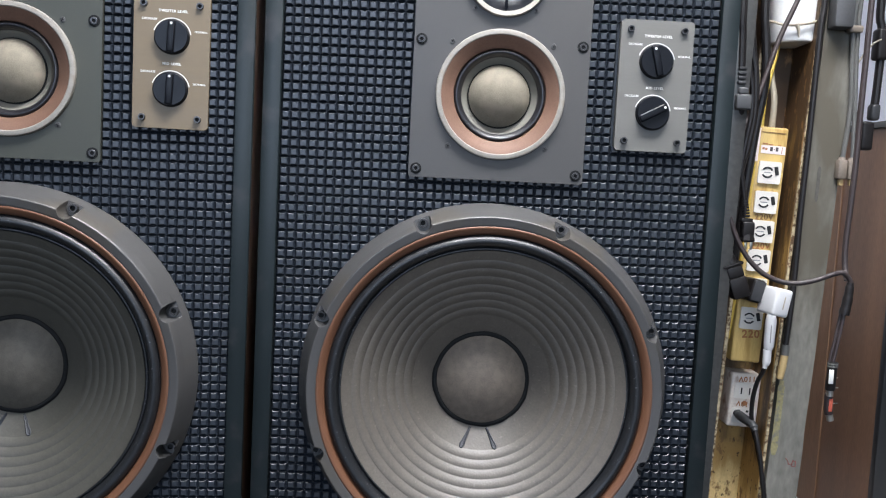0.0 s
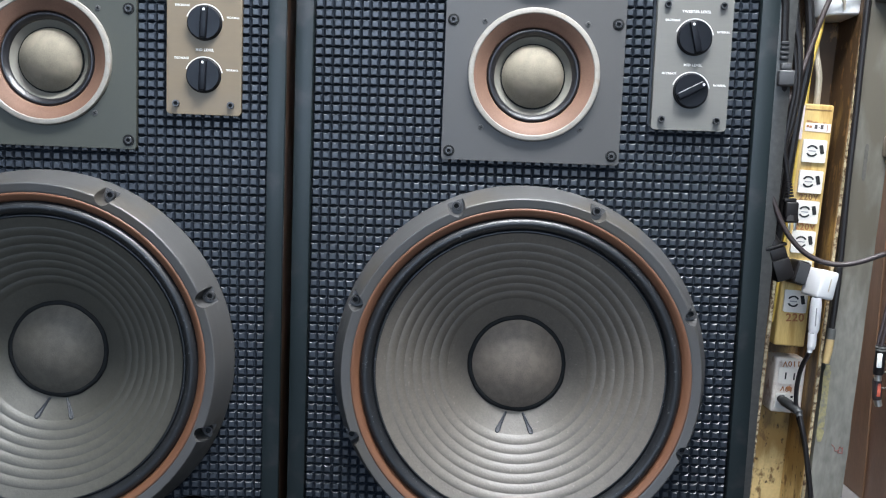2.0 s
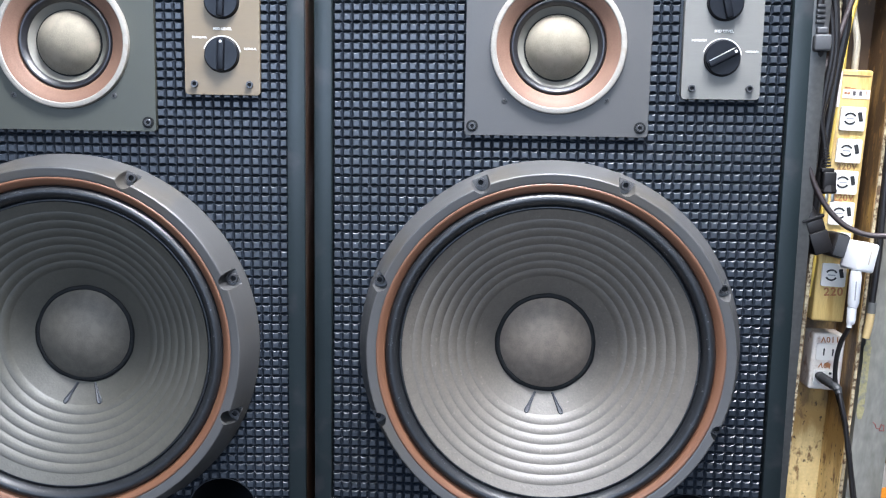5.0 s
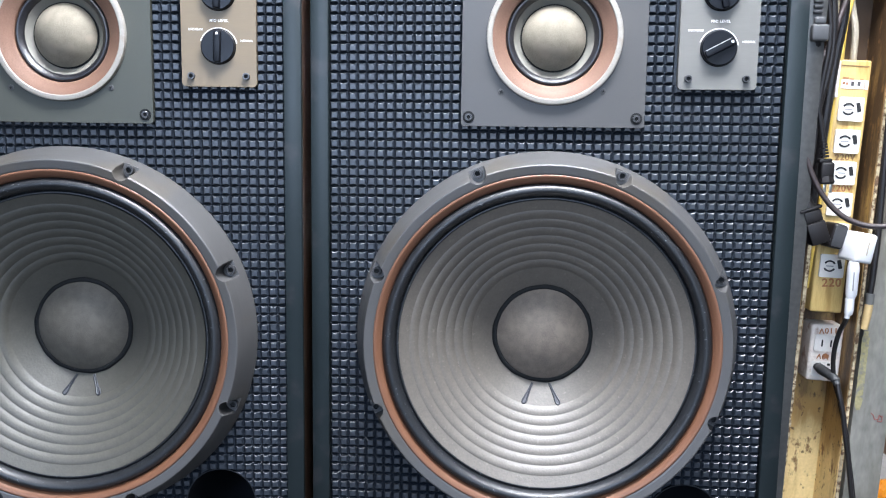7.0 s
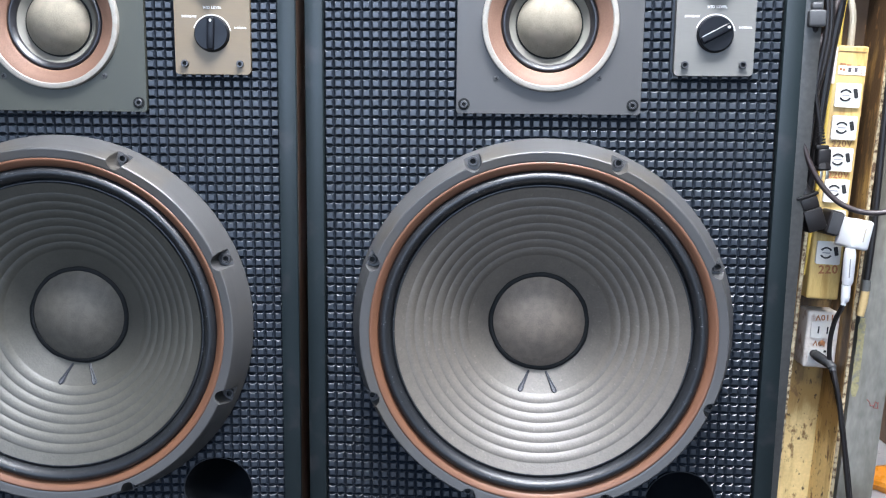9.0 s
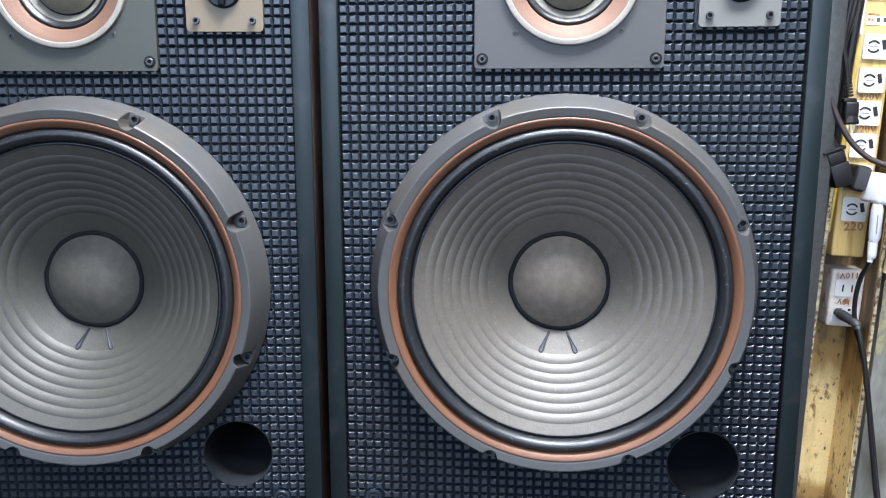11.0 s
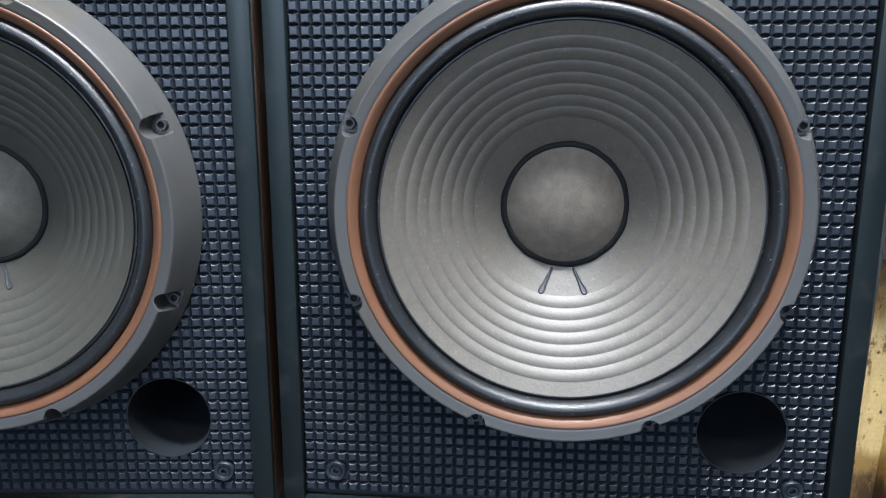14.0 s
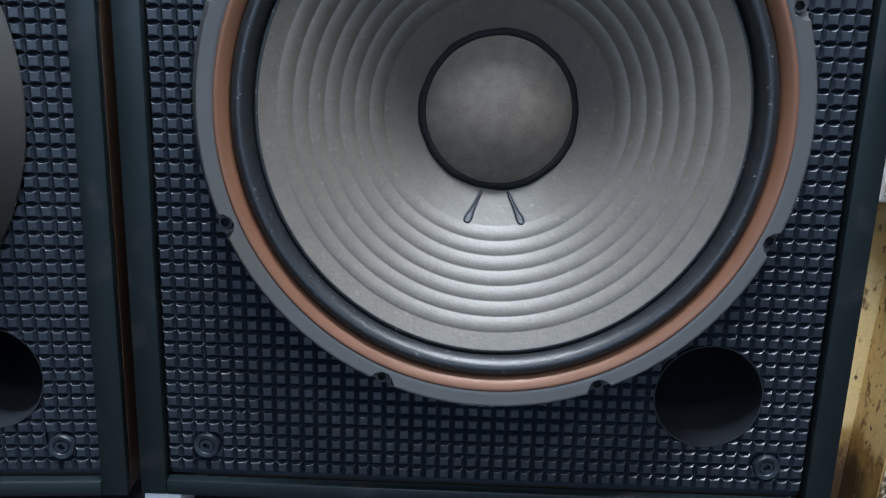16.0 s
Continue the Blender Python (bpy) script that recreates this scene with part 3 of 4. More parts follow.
thing("wall_north", box(XL - 0.1, XR + 0.1, YB, YB + 0.1, FLOOR, TOP), M_WALL, "pale lilac painted wall behind the loudspeakers", "wall", kind="structure", sharp=0)
thing("wall_west", box(XL - 0.1, XL, YF, YB, FLOOR, TOP), M_SIDE, "dim brown panelled side wall", "wall", kind="structure", sharp=0)
thing("wall_east", box(XR, XR + 0.1, YF, YB, FLOOR, TOP), M_SIDE, "dim brown panelled side wall", "wall", kind="structure", sharp=0)
front = box(XL - 0.1, -1.65, YF - 0.1, YF, FLOOR, TOP)
box(1.65, XR + 0.1, YF - 0.1, YF, FLOOR, TOP, bm=front)
box(-1.65, 1.65, YF - 0.1, YF, 2.33, TOP, bm=front)
box(-1.65, 1.65, YF - 0.1, YF, FLOOR, 0.38, bm=front)
thing("wall_south", front, M_SIDE, "dim brown wall with the open shop front", "wall", kind="structure", sharp=0)

M_LAMP_BODY = material("white_lamp_body", (0.75, 0.75, 0.75), 0.5, 0, 0.04, 20, 300, 0.02)
M_TUBE = glowing("lit_diffuser", (0.93, 0.97, 1.0), 3.0)
for lx, ly, lz, half in ((0.12, -0.46, 1.86, 0.50), (0.15, -1.90, 2.38, 0.65)):
    lamp = empty("hanging_panel_light", "white panel lamp with a lit diffuser hung on cords", "lamp", "hanging lamps", m=pose(lx, ly, lz))
    part("housing", box(-half, half, -0.19, 0.19, -0.05, 0.0, 0.004), M_LAMP_BODY, lamp)
    part("diffuser", box(-half + 0.03, half - 0.03, -0.17, 0.17, -0.062, -0.050, 0.003), M_TUBE, lamp)
    for x in (-half + 0.1, half - 0.1):
        part("cord", tube([(x, 0, -0.005), (x, 0, TOP - lz)], 0.003, 6, False), M_LAMP_BODY, lamp)

# stand under the loudspeakers, and the white block under a corner
M_STAND = material("black_stand_wood", (0.015, 0.015, 0.016), 0.6, 0, 0.2, 10, 200, 0.1)
stand = empty("loudspeaker_stand", "low black wooden stand under the loudspeakers", "stand")
part("deck", box(-0.83, 0.27, 0.000, 0.45, -0.045, -0.0125, 0.002), M_STAND, stand)
for x in (-0.80, -0.29, 0.20):
    part("leg", box(x, x + 0.05, 0.06, 0.42, FLOOR, -0.045, 0.002), M_STAND, stand)
for x, y in ((-0.74, 0.05), (-0.32, 0.05), (0.18, 0.03), (-0.74, 0.38), (-0.32, 0.38), (-0.22, 0.38), (0.18, 0.38)):
    part("pad", box(x, x + 0.05, y, y + 0.05, -0.0125, LOW - 0.0002 - (0.0020 if x < -0.25 else 0), 0.001), M_STAND, stand)
M_FOAM = material("white_foam", (0.80, 0.79, 0.80), 0.75, 0, 0.08, 60, 300, 0.4)
thing("foam_block", box(-0.2540, -0.2260, -0.0040, 0.0900, -0.0123, LOW - 0.0003, 0.0015), M_FOAM, "white foam block wedged under the loudspeaker corner", "foam block")

# ---- steel column with sockets, beside the loudspeaker ----
# the column leans a little, and so does all that is fixed to it
LEAN = pose(0, 0, 0.45, 0, 1.6, 0) @ pose(0, 0, -0.45)
SIDE = pose(0.3547, 0.1307, 0.4291, 0.06, 0.85, -0.63) @ Matrix.Scale(0.929, 4) @ pose(-0.385, -0.2, -0.42) @ LEAN
FOOT_Z = -0.3635


def rusty_shaded(name, paint, rust, dark, amount=0.5):
    """Old paint on steel: rust from the foot and higher up, specks between, and shade painted as darker streaks."""
    m = material(name, paint, 0.55, 0, 0.14, 18, 240, 0.3)
    n, ln = m.node_tree.nodes, m.node_tree.links.new
    b = n["Principled BSDF"]
    base = b.inputs["Base Color"].links[0].from_socket
    co = n.new("ShaderNodeTexCoord")
    sep = n.new("ShaderNodeSeparateXYZ")
    ln(co.outputs["Object"], sep.inputs[0])
    ramp = n.new("ShaderNodeValToRGB")
    z = n.new("ShaderNodeMapRange")
    z.inputs["From Min"].default_value, z.inputs["From Max"].default_value = -0.1, 0.9
    ln(sep.outputs["Z"], z.inputs["Value"])
    ln(z.outputs[0], ramp.inputs[0])
    el = ramp.color_ramp.elements
    # middle values also paint the channel's inner shade, top ones the shade below the bottle
    for pos, v in ((0.0, 0.62), (0.035, 0.55), (0.075, 0.08), (0.18, 0.06), (0.23, 0.26), (0.28, 0.54), (0.44, 0.60), (0.62, 0.58), (0.71, 0.62), (0.78, 0.84), (1.0, 0.90)):
        e = el.new(pos)
        e.color = (v, v, v, 1)
    el.remove(el[0])
    el.remove(el[-1])

    def rough_noise(s, detail, stretch=(1, 1, 1)):
        mp = n.new("ShaderNodeMapping")
        mp.inputs["Scale"].default_value = stretch
        ln(co.outputs["Object"], mp.inputs[0])
        t = n.new("ShaderNodeTexNoise")
        t.inputs["Scale"].default_value, t.inputs["Detail"].default_value, t.inputs["Roughness"].default_value = s, detail, 0.65
        ln(mp.outputs[0], t.inputs["Vector"])
        return t.outputs["Fac"]

    def over(colour, mask_from, mask_to, src, base_in):
        sm = n.new("ShaderNodeMapRange")
        sm.interpolation_type = "SMOOTHSTEP"
        sm.inputs["From Min"].default_value, sm.inputs["From Max"].default_value = mask_from, mask_to
        ln(src, sm.inputs["Value"])
        mx = n.new("ShaderNodeMix")
        mx.data_type = "RGBA"
        ln(sm.outputs[0], mx.inputs["Factor"])
        ln(base_in, mx.inputs["A"])
        mx.inputs["B"].default_value = (*colour, 1)
        return mx.outputs["Result"]

    streak = n.new("ShaderNodeMath")
    streak.operation = "ADD"
    ln(rough_noise(26, 6, (1, 1, 0.22)), streak.inputs[0]), ln(ramp.outputs[0], streak.inputs[1])
    out = over(rust, 0.54, 0.84, streak.outputs[0], base)
    out = over(dark, 0.92, 1.16, streak.outputs[0], out)
    out = over((0.22, 0.12, 0.045), 0.55, 0.64, rough_noise(60, 6, (1, 1, 0.5)), out)
    out = over(dark, 0.60, 0.67, rough_noise(140, 5, (1, 1, 0.6)), out)
    ln(out, b.inputs["Base Color"])
    return m


M_COLUMN = rusty_shaded("rust_stained_shaded_cream_paint", (0.74, 0.555, 0.255), (0.36, 0.215, 0.065), (0.070, 0.038, 0.016))
M_EDGE = material("chipped_cream_edge", (0.46, 0.38, 0.24), 0.6, 0, 0.25, 40, 300, 0.3, stain=(0.10, 0.055, 0.025), stain_scale=190, stain_amount=0.55)
M_POST = material("weathered_grey_steel", (0.185, 0.178, 0.154), 0.55, 0.0, 0.35, 9, 160, 0.2, stain=(0.095, 0.084, 0.063), stain_scale=13, stain_amount=0.32, stretch=(1, 1, 0.35))
M_PATCH = material("worn_yellow_paint", (0.30, 0.265, 0.135), 0.55, 0, 0.30, 60, 300, 0.2, stain=(0.165, 0.16, 0.14), stain_scale=110, stain_amount=0.35)
M_PATCH_DARK = material("dark_grey_dirt", (0.085, 0.082, 0.072), 0.6, 0, 0.25, 70, 300, 0.1)
M_DARKGAP = material("dark_gap_sheet", (0.03, 0.026, 0.022), 0.6, 0, 0.3, 8, 200, 0.1)
M_BROWN = material("brown_laminate", (0.188, 0.104, 0.063), 0.33, 0, 0.30, 5, 120, 0.05, stretch=(5, 5, 0.5))
M_STILE = material("reddish_brown_wood", (0.215, 0.118, 0.066), 0.40, 0, 0.25, 6, 120, 0.05, stretch=(5, 5, 0.5))
M_BLACKLAM = material("black_laminate", (0.012, 0.013, 0.014), 0.4, 0, 0.1, 5, 120, 0.03)
M_CABLE = material("black_cable", (0.011, 0.0095, 0.0098), 0.48, 0, 0.2, 40, 400, 0.05, 0.35)
M_CABLE_BROWN = material("dusty_brown_cable", (0.034, 0.024, 0.024), 0.5, 0, 0.25, 50, 400, 0.1)
M_CABLE_WHITE = material("grey_white_cable", (0.36, 0.315, 0.24), 0.5, 0, 0.15, 40, 400, 0.05)
M_CONN = material("stained_beige_connector", (0.20, 0.165, 0.135), 0.5, 0, 0.2, 60, 400, 0.05)
M_CABLE_YELLOW = material("yellow_cable", (0.58, 0.40, 0.07), 0.45, 0, 0.15, 40, 400, 0.05)
M_CONDUIT = material("grey_conduit", (0.105, 0.105, 0.10), 0.5, 0, 0.15, 30, 300, 0.05)
M_STRIP = material("varnished_yellow_wood", (0.55, 0.385, 0.140), 0.42, 0, 0.16, 10, 150, 0.08, stain=(0.38, 0.235, 0.070), stain_scale=18, stain_amount=0.40, stretch=(5, 5, 0.7))
M_IVORY = material("ivory_plastic", (0.70, 0.665, 0.61), 0.4, 0, 0.06, 30, 400, 0.03)
M_GRUBBY = material("grubby_white_plastic", (0.70, 0.63, 0.56), 0.45, 0, 0.10, 30, 400, 0.05, stain=(0.34, 0.22, 0.16), stain_scale=55, stain_amount=0.25)
M_PLASTIC = material("white_plastic", (0.60, 0.60, 0.61), 0.36, 0, 0.03, 20, 400, 0.02)
M_BOTTLE = material("milky_plastic", (0.80, 0.80, 0.79), 0.38, 0, 0.04, 20, 300, 0.03)
M_SLOT = material("black_slot", (0.012, 0.012, 0.012), 0.6, 0, 0.1, 50, 300, 0)
M_REDINK = material("red_ink", (0.50, 0.10, 0.06), 0.6, 0, 0.2, 200, 500, 0)
M_BROWNINK = material("brown_ink", (0.22, 0.12, 0.05), 0.6, 0, 0.2, 200, 500, 0)
M_RUSTINK = material("rust_red_ink", (0.34, 0.14, 0.055), 0.6, 0, 0.35, 260, 500, 0)
M_REDSCRIBBLE = material("dark_red_chalk", (0.22, 0.07, 0.06), 0.8, 0, 0.3, 200, 500, 0)
M_DARKINK = material("dark_ink", (0.07, 0.06, 0.06), 0.6, 0, 0.3, 200, 500, 0)
M_PAPER = material("pinkish_paper", (0.74, 0.66, 0.64), 0.7, 0, 0.06, 60, 400, 0.05)
M_TAPE = material("amber_tape", (0.50, 0.36, 0.17), 0.4, 0, 0.12, 40, 300, 0.03)
M_GREYPLUG = material("grey_plug", (0.034, 0.035, 0.038), 0.5, 0, 0.12, 60, 400, 0.05)
M_GREYCONN = material("mid_grey_connector", (0.075, 0.076, 0.080), 0.45, 0, 0.15, 60, 400, 0.05)
M_GREYPRINT = material("grey_print", (0.25, 0.25, 0.26), 0.6, 0, 0.1, 200, 500, 0)


def slab(x0, x1, y0, y1, z0, z1, rough=0.0, steps=90, seed=0):
    """A long upright slab whose front edges are worn in and out."""
    bm = bmesh.new()
    rnd = random.Random(seed)
    rings = []
    for i in range(steps + 1):
        z = z0 + (z1 - z0) * i / steps
        w = [rough * (rnd.random() - 0.3) * (2.2 if rnd.random() < 0.15 else 1) for _ in range(3)]
        rings.append([bm.verts.new(p) for p in ((x0 + w[0] * 0.5, y0 + w[1], z), (x1 - w[2] * 0.5, y0 + w[2], z), (x1, y1, z), (x0, y1, z))])
    for p, q in zip(rings, rings[1:]):
        for k in range(4):
            bm.faces.new((p[k], p[(k + 1) % 4], q[(k + 1) % 4], q[k]))
    bm.faces.new(list(reversed(rings[0]))), bm.faces.new(rings[-1])
    bmesh.ops.recalc_face_normals(bm, faces=bm.faces)
    return bm


column = empty("steel_column", "rust-stained cream painted steel channel column", "column", m=SIDE)
part("web", slab(0.352, 0.4175, 0.258, 0.266, FOOT_Z, 1.6), M_COLUMN, column, "", 0)
for fx0, fx1, seed in ((0.3450, 0.3515, 3), (0.4175, 0.4235, 5)):
    part("flange", slab(fx0, fx1, 0.1895, 0.270, FOOT_Z, 1.6, 0.0, 10, seed), M_COLUMN, column, "", 0)
    part("worn_edge", slab(fx0 + 0.0012, fx1 - 0.0012, 0.1872, 0.1894, FOOT_Z, 1.6, 0.0007, 400, seed), M_EDGE, column, "chipped cream paint on the edge", 0)
post = empty("steel_post", "weathered grey steel post with paint patches beside the column", "post", m=SIDE)
part("shaft", slab(0.4285, 0.4730, 0.190, 0.420, FOOT_Z, 1.7, 0.0006, 60, 8), M_POST, post, "", 0)


def patch(name, x0, x1, z0, z1, shift, mat, seed, label=""):
    """A thin ragged patch of paint or dirt on the post's front; its top is moved sideways by shift."""
    rnd = random.Random(seed)
    bm = bmesh.new()
    n = 22
    side = [[], []]
    for k in range(n + 1):
        f = k / n
        taper = 1 - 0.5 * max(0.0, abs(2 * f - 1) - 0.82) / 0.18
        mid, half = (x0 + x1) / 2 + shift * f, (x1 - x0) / 2 * taper
        for e, d in ((0, -1), (1, 1)):
            side[e].append((mid + d * half * (1 + 0.25 * (rnd.random() - 0.5)), z0 + (z1 - z0) * f))
    for y in (0.1892, 0.1898):
        side.append([[bm.verts.new((x, y, z)) for x, z in col] for col in side[:2]])
    front, back = side[2], side[3]
    for k in range(n):
        bm.faces.new((front[0][k], front[1][k], front[1][k + 1], front[0][k + 1]))
        for e in (0, 1):
            bm.faces.new((front[e][k], front[e][k + 1], back[e][k + 1], back[e][k]))
    bmesh.ops.recalc_face_normals(bm, faces=bm.faces)
    return part(name, bm, mat, post, label, 0)


patch("paint_patch", 0.4286, 0.4378, 0.1800, 0.2860, -0.0010, M_PATCH, 1, "worn yellow paint patch")
patch("dark_patch", 0.4440, 0.4485, 0.5340, 0.5815, -0.0008, M_PATCH_DARK, 2, "dark dirt patch")
for x0, z0, x1, z1 in ((0.4505, 0.1775, 0.4540, 0.1745), (0.4540, 0.1745, 0.4560, 0.1690), (0.4560, 0.1690, 0.4605, 0.1700), (0.4600, 0.1665, 0.4615, 0.1755), (0.4615, 0.1755, 0.4655, 0.1720), (0.4650, 0.1750, 0.4655, 0.1670), (0.4610, 0.1668, 0.4660, 0.1668)):
    part("scribble_bar", tube([(x0, 0.1896, z0), (x1, 0.1896, z1)], 0.0006, 6, False), M_REDSCRIBBLE, post)
# added dark sheet: stands for the gap's darkness and hides the bright wall
thing("backing_board", box(0.272, 0.348, 0.300, 0.320, FOOT_Z, 1.7, 0.002), M_DARKGAP, "added dark sheet standing in for the unlit gap behind the cables", "board").matrix_basis = SIDE

M_UPRIGHT_LIP = material("lighter_grey_metal", (0.19, 0.19, 0.185), 0.45, 0.3, 0.3, 30, 200, 0.1)
M_UPRIGHT = material("dull_grey_metal_strip", (0.10, 0.10, 0.098), 0.42, 0.5, 0.2, 20, 200, 0.1)
upright = empty("grey_upright", "dull grey metal upright between cabinet and column", "upright", m=pose(0, 0, 0.45, 0, 1.2, 0) @ pose(0, 0, -0.45))
part("web", box(0.2730, 0.2960, 0.068, 0.080, FLOOR, 1.7, 0.001), M_UPRIGHT, upright)
part("lip", box(0.2690, 0.2728, 0.066, 0.080, FLOOR, 1.7, 0.0012), M_UPRIGHT_LIP, upright, "brighter lip along the left edge")

# a tie round the foot of the column
tie = tube([(0.296, 0.150, -0.042), (0.298, 0.118, -0.044), (0.310, 0.112, -0.047), (0.336, 0.110, -0.050), (0.358, 0.112, -0.044), (0.373, 0.120, -0.036), (0.378, 0.140, -0.033)], 0.0011, 8)
thing("cable_tie", tie, M_CONN, "pale plastic tie round the column foot", "cable tie")

# wooden socket strip
strip = empty("socket_strip", "yellow varnished wooden power strip with six sockets", "power strip", m=SIDE @ pose(0, 0, 0.0075))
part("body", box(0.3620, 0.4025, 0.2000, 0.2570, 0.2970, 0.6215, 0.0030, 3), M_STRIP, strip)
part("end_groove", box(0.3660, 0.3990, 0.1994, 0.2000, 0.6135, 0.6145), M_BROWNINK, strip, "", 0)
for i, z in enumerate((0.5600, 0.5195, 0.4795, 0.4395, 0.4000, 0.3590)):
    s = part("socket", rounded_sheet(0.3670, 0.3975, z - 0.0150, z + 0.0150, 0.1970, 0.2000, 0.002, 3), M_IVORY, strip, "ivory three-pole socket", 30)
    for flip in (1, -1):
        bm = bmesh.new()
        a0, a1 = (radians(30), radians(150))
        ring = []
        for k in range(13):
            a = a0 + (a1 - a0) * k / 12
            ring.append([bm.verts.new((0.3790 + r * math.cos(a), y, z + flip * r * math.sin(a) - flip * 0.0005)) for r, y in ((0.0060, 0.1969), (0.0082, 0.1969), (0.0082, 0.1964), (0.0060, 0.1964))])
        for p, q in zip(ring, ring[1:]):
            for k in range(4):
                bm.faces.new((p[k], p[(k + 1) % 4], q[(k + 1) % 4], q[k]))
        bm.faces.new(ring[0]), bm.faces.new(ring[-1])
        bmesh.ops.recalc_face_normals(bm, faces=bm.faces)
        part("slot", bm, M_SLOT, s, "", 0)
    bl = part("slot", box(-0.0024, 0.0024, 0.1963, 0.1970, -0.0058, 0.0058, 0.0008), M_SLOT, s, "", 0)
    bl.matrix_basis = pose(0.3912, 0, z + 0.0028, 0, -14, 0)
    part("embossed_bar", box(0.3745, 0.3840, 0.1967, 0.1971, z - 0.0008, z + 0.0006), M_GREYPRINT, s, "", 0)
writing("lettering", "220V", 0.0110, 0.3830, 0.1996, 0.4992, M_BROWNINK, strip, -4)
writing("lettering", "220V", 0.0115, 0.3830, 0.1996, 0.4594, M_RUSTINK, strip, -3)
writing("lettering", "220", 0.0150, 0.3850, 0.1996, 0.3365, M_RUSTINK, strip, -4)
part("paper_label", box(0.3675, 0.4005, 0.1994, 0.2000, 0.5855, 0.5965), M_PAPER, strip, "paper label with faded marks", 0)
for x, w, z0, z1, mt in ((0.3690, 0.0030, 0.5905, 0.5935, M_RUSTINK), (0.3728, 0.0030, 0.5900, 0.5930, M_RUSTINK), (0.3795, 0.0036, 0.5890, 0.5945, M_DARKINK), (0.3846, 0.0016, 0.5910, 0.5918, M_DARKINK),
                         (0.3872, 0.0036, 0.5892, 0.5948, M_DARKINK), (0.3955, 0.0008, 0.5862, 0.5955, M_RUSTINK)):
    part("label_mark", box(x, x + w, 0.1990, 0.1994, z0, z1), mt, strip, "", 0)
for x, w, z0, z1 in ((0.3690, 0.0070, 0.5975, 0.5995), (0.3770, 0.0060, 0.5968, 0.5984), (0.3900, 0.0040, 0.5972, 0.5982)):
    part("label_mark", box(x, x + w, 0.1996, 0.2000, z0, z1), M_RUSTINK, strip, "", 0)
part("sticker", box(0.3614, 0.3646, 0.1994, 0.2180, 0.5740, 0.6190, 0.0002), M_PAPER, strip, "strip of pale sticker on the corner", 0)

# double wall outlet with a plug in its lower half
outlet = empty("wall_outlet", "grubby white double outlet with red ink marks", "outlet", m=SIDE @ pose(0.0035, 0, 0.0070))
part("box", box(0.3712, 0.4135, 0.2200, 0.2570, 0.2000, 0.2775, 0.0036, 3), M_GRUBBY, outlet)
part("face", rounded_sheet(0.3762, 0.4092, 0.2415, 0.2640, 0.2180, 0.2200, 0.002, 3), M_IVORY, outlet, "", 30)
part("face", rounded_sheet(0.3762, 0.4092, 0.2070, 0.2275, 0.2180, 0.2200, 0.002, 3), M_IVORY, outlet, "", 30)
for x in (0.3850, 0.3965):
    part("slot", box(x, x + 0.0018, 0.2174, 0.2180, 0.2480, 0.2575), M_SLOT, outlet, "", 0)
    part("slot", box(x - 0.0008, x + 0.0026, 0.2174, 0.2180, 0.2225, 0.2255), M_SLOT, outlet, "", 0)
part("screw", lathe([(0.0036, 0.2200), (0.0034, 0.2180), (0, 0.2176)], 0.3930, 0.2350, 14), M_RUSTINK, outlet)
writing("lettering", "110V", 0.0105, 0.3930, 0.2196, 0.2700, M_RUSTINK, outlet, 176)
writing("lettering", "110V", 0.0100, 0.3930, 0.2196, 0.2340, M_RUSTINK, outlet, 183)
plug = empty("outlet_plug", "black moulded plug in the wall outlet", "plug")
part("plug_body", tube([(0.3470, 0.146, 0.2405), (0.3480, 0.128, 0.2400), (0.3505, 0.115, 0.2390), (0.3530, 0.105, 0.2365), (0.3540, 0.100, 0.2310)], [0.0050, 0.0062, 0.0060, 0.0052, 0.0040], 12), M_GREYPLUG, plug, "dark grey plug body")
part("cord", tube([(0.3540, 0.100, 0.2325), (0.3560, 0.095, 0.2183), (0.3605, 0.092, 0.1960), (0.3643, 0.090, 0.1682), (0.3681, 0.090, 0.1486), (0.3760, 0.090, 0.1000), (0.3880, 0.091, 0.0300), (0.4020, 0.092, -0.0400), (0.4200, 0.093, -0.1400), (0.4500, 0.092, FLOOR + 0.004)], 0.0029, 10), M_CABLE, plug)

# charger, its lead, and plugs in the strip
charger = empty("usb_charger", "white block charger with a white cable plug", "charger")
part("block", box(-0.0115, 0.0115, -0.0135, 0.0200, -0.0172, 0.0172, 0.0034, 3), M_PLASTIC, charger)
part("maker_mark", box(0.0005, 0.0020, -0.0138, -0.0135, -0.0080, 0.0080), M_CABLE_WHITE, charger, "", 0)
for ch in list(charger.children):
    ch.matrix_basis = pose(0.3646, 0.0950, 0.3970, 0, 11, 14)
part("cable_plug", tube([(0.3560, 0.085, 0.3815), (0.3560, 0.085, 0.3745), (0.3556, 0.085, 0.3440), (0.3552, 0.085, 0.3390)], [0.0052, 0.0066, 0.0064, 0.0050], 12, False), M_PLASTIC, charger, "white plastic cable plug")
part("plug_print", box(0.3538, 0.3550, 0.0782, 0.0788, 0.3480, 0.3700), M_GREYPRINT, charger, "", 0)
part("strain_relief", tube([(0.3545, 0.085, 0.3385), (0.3547, 0.085, 0.3250), (0.3540, 0.085, 0.3205), (0.3532, 0.085, 0.3185), (0.3529, 0.085, 0.3150)], [0.0052, 0.0050, 0.0046, 0.0030, 0.0030], 12, False), M_PLASTIC, charger)
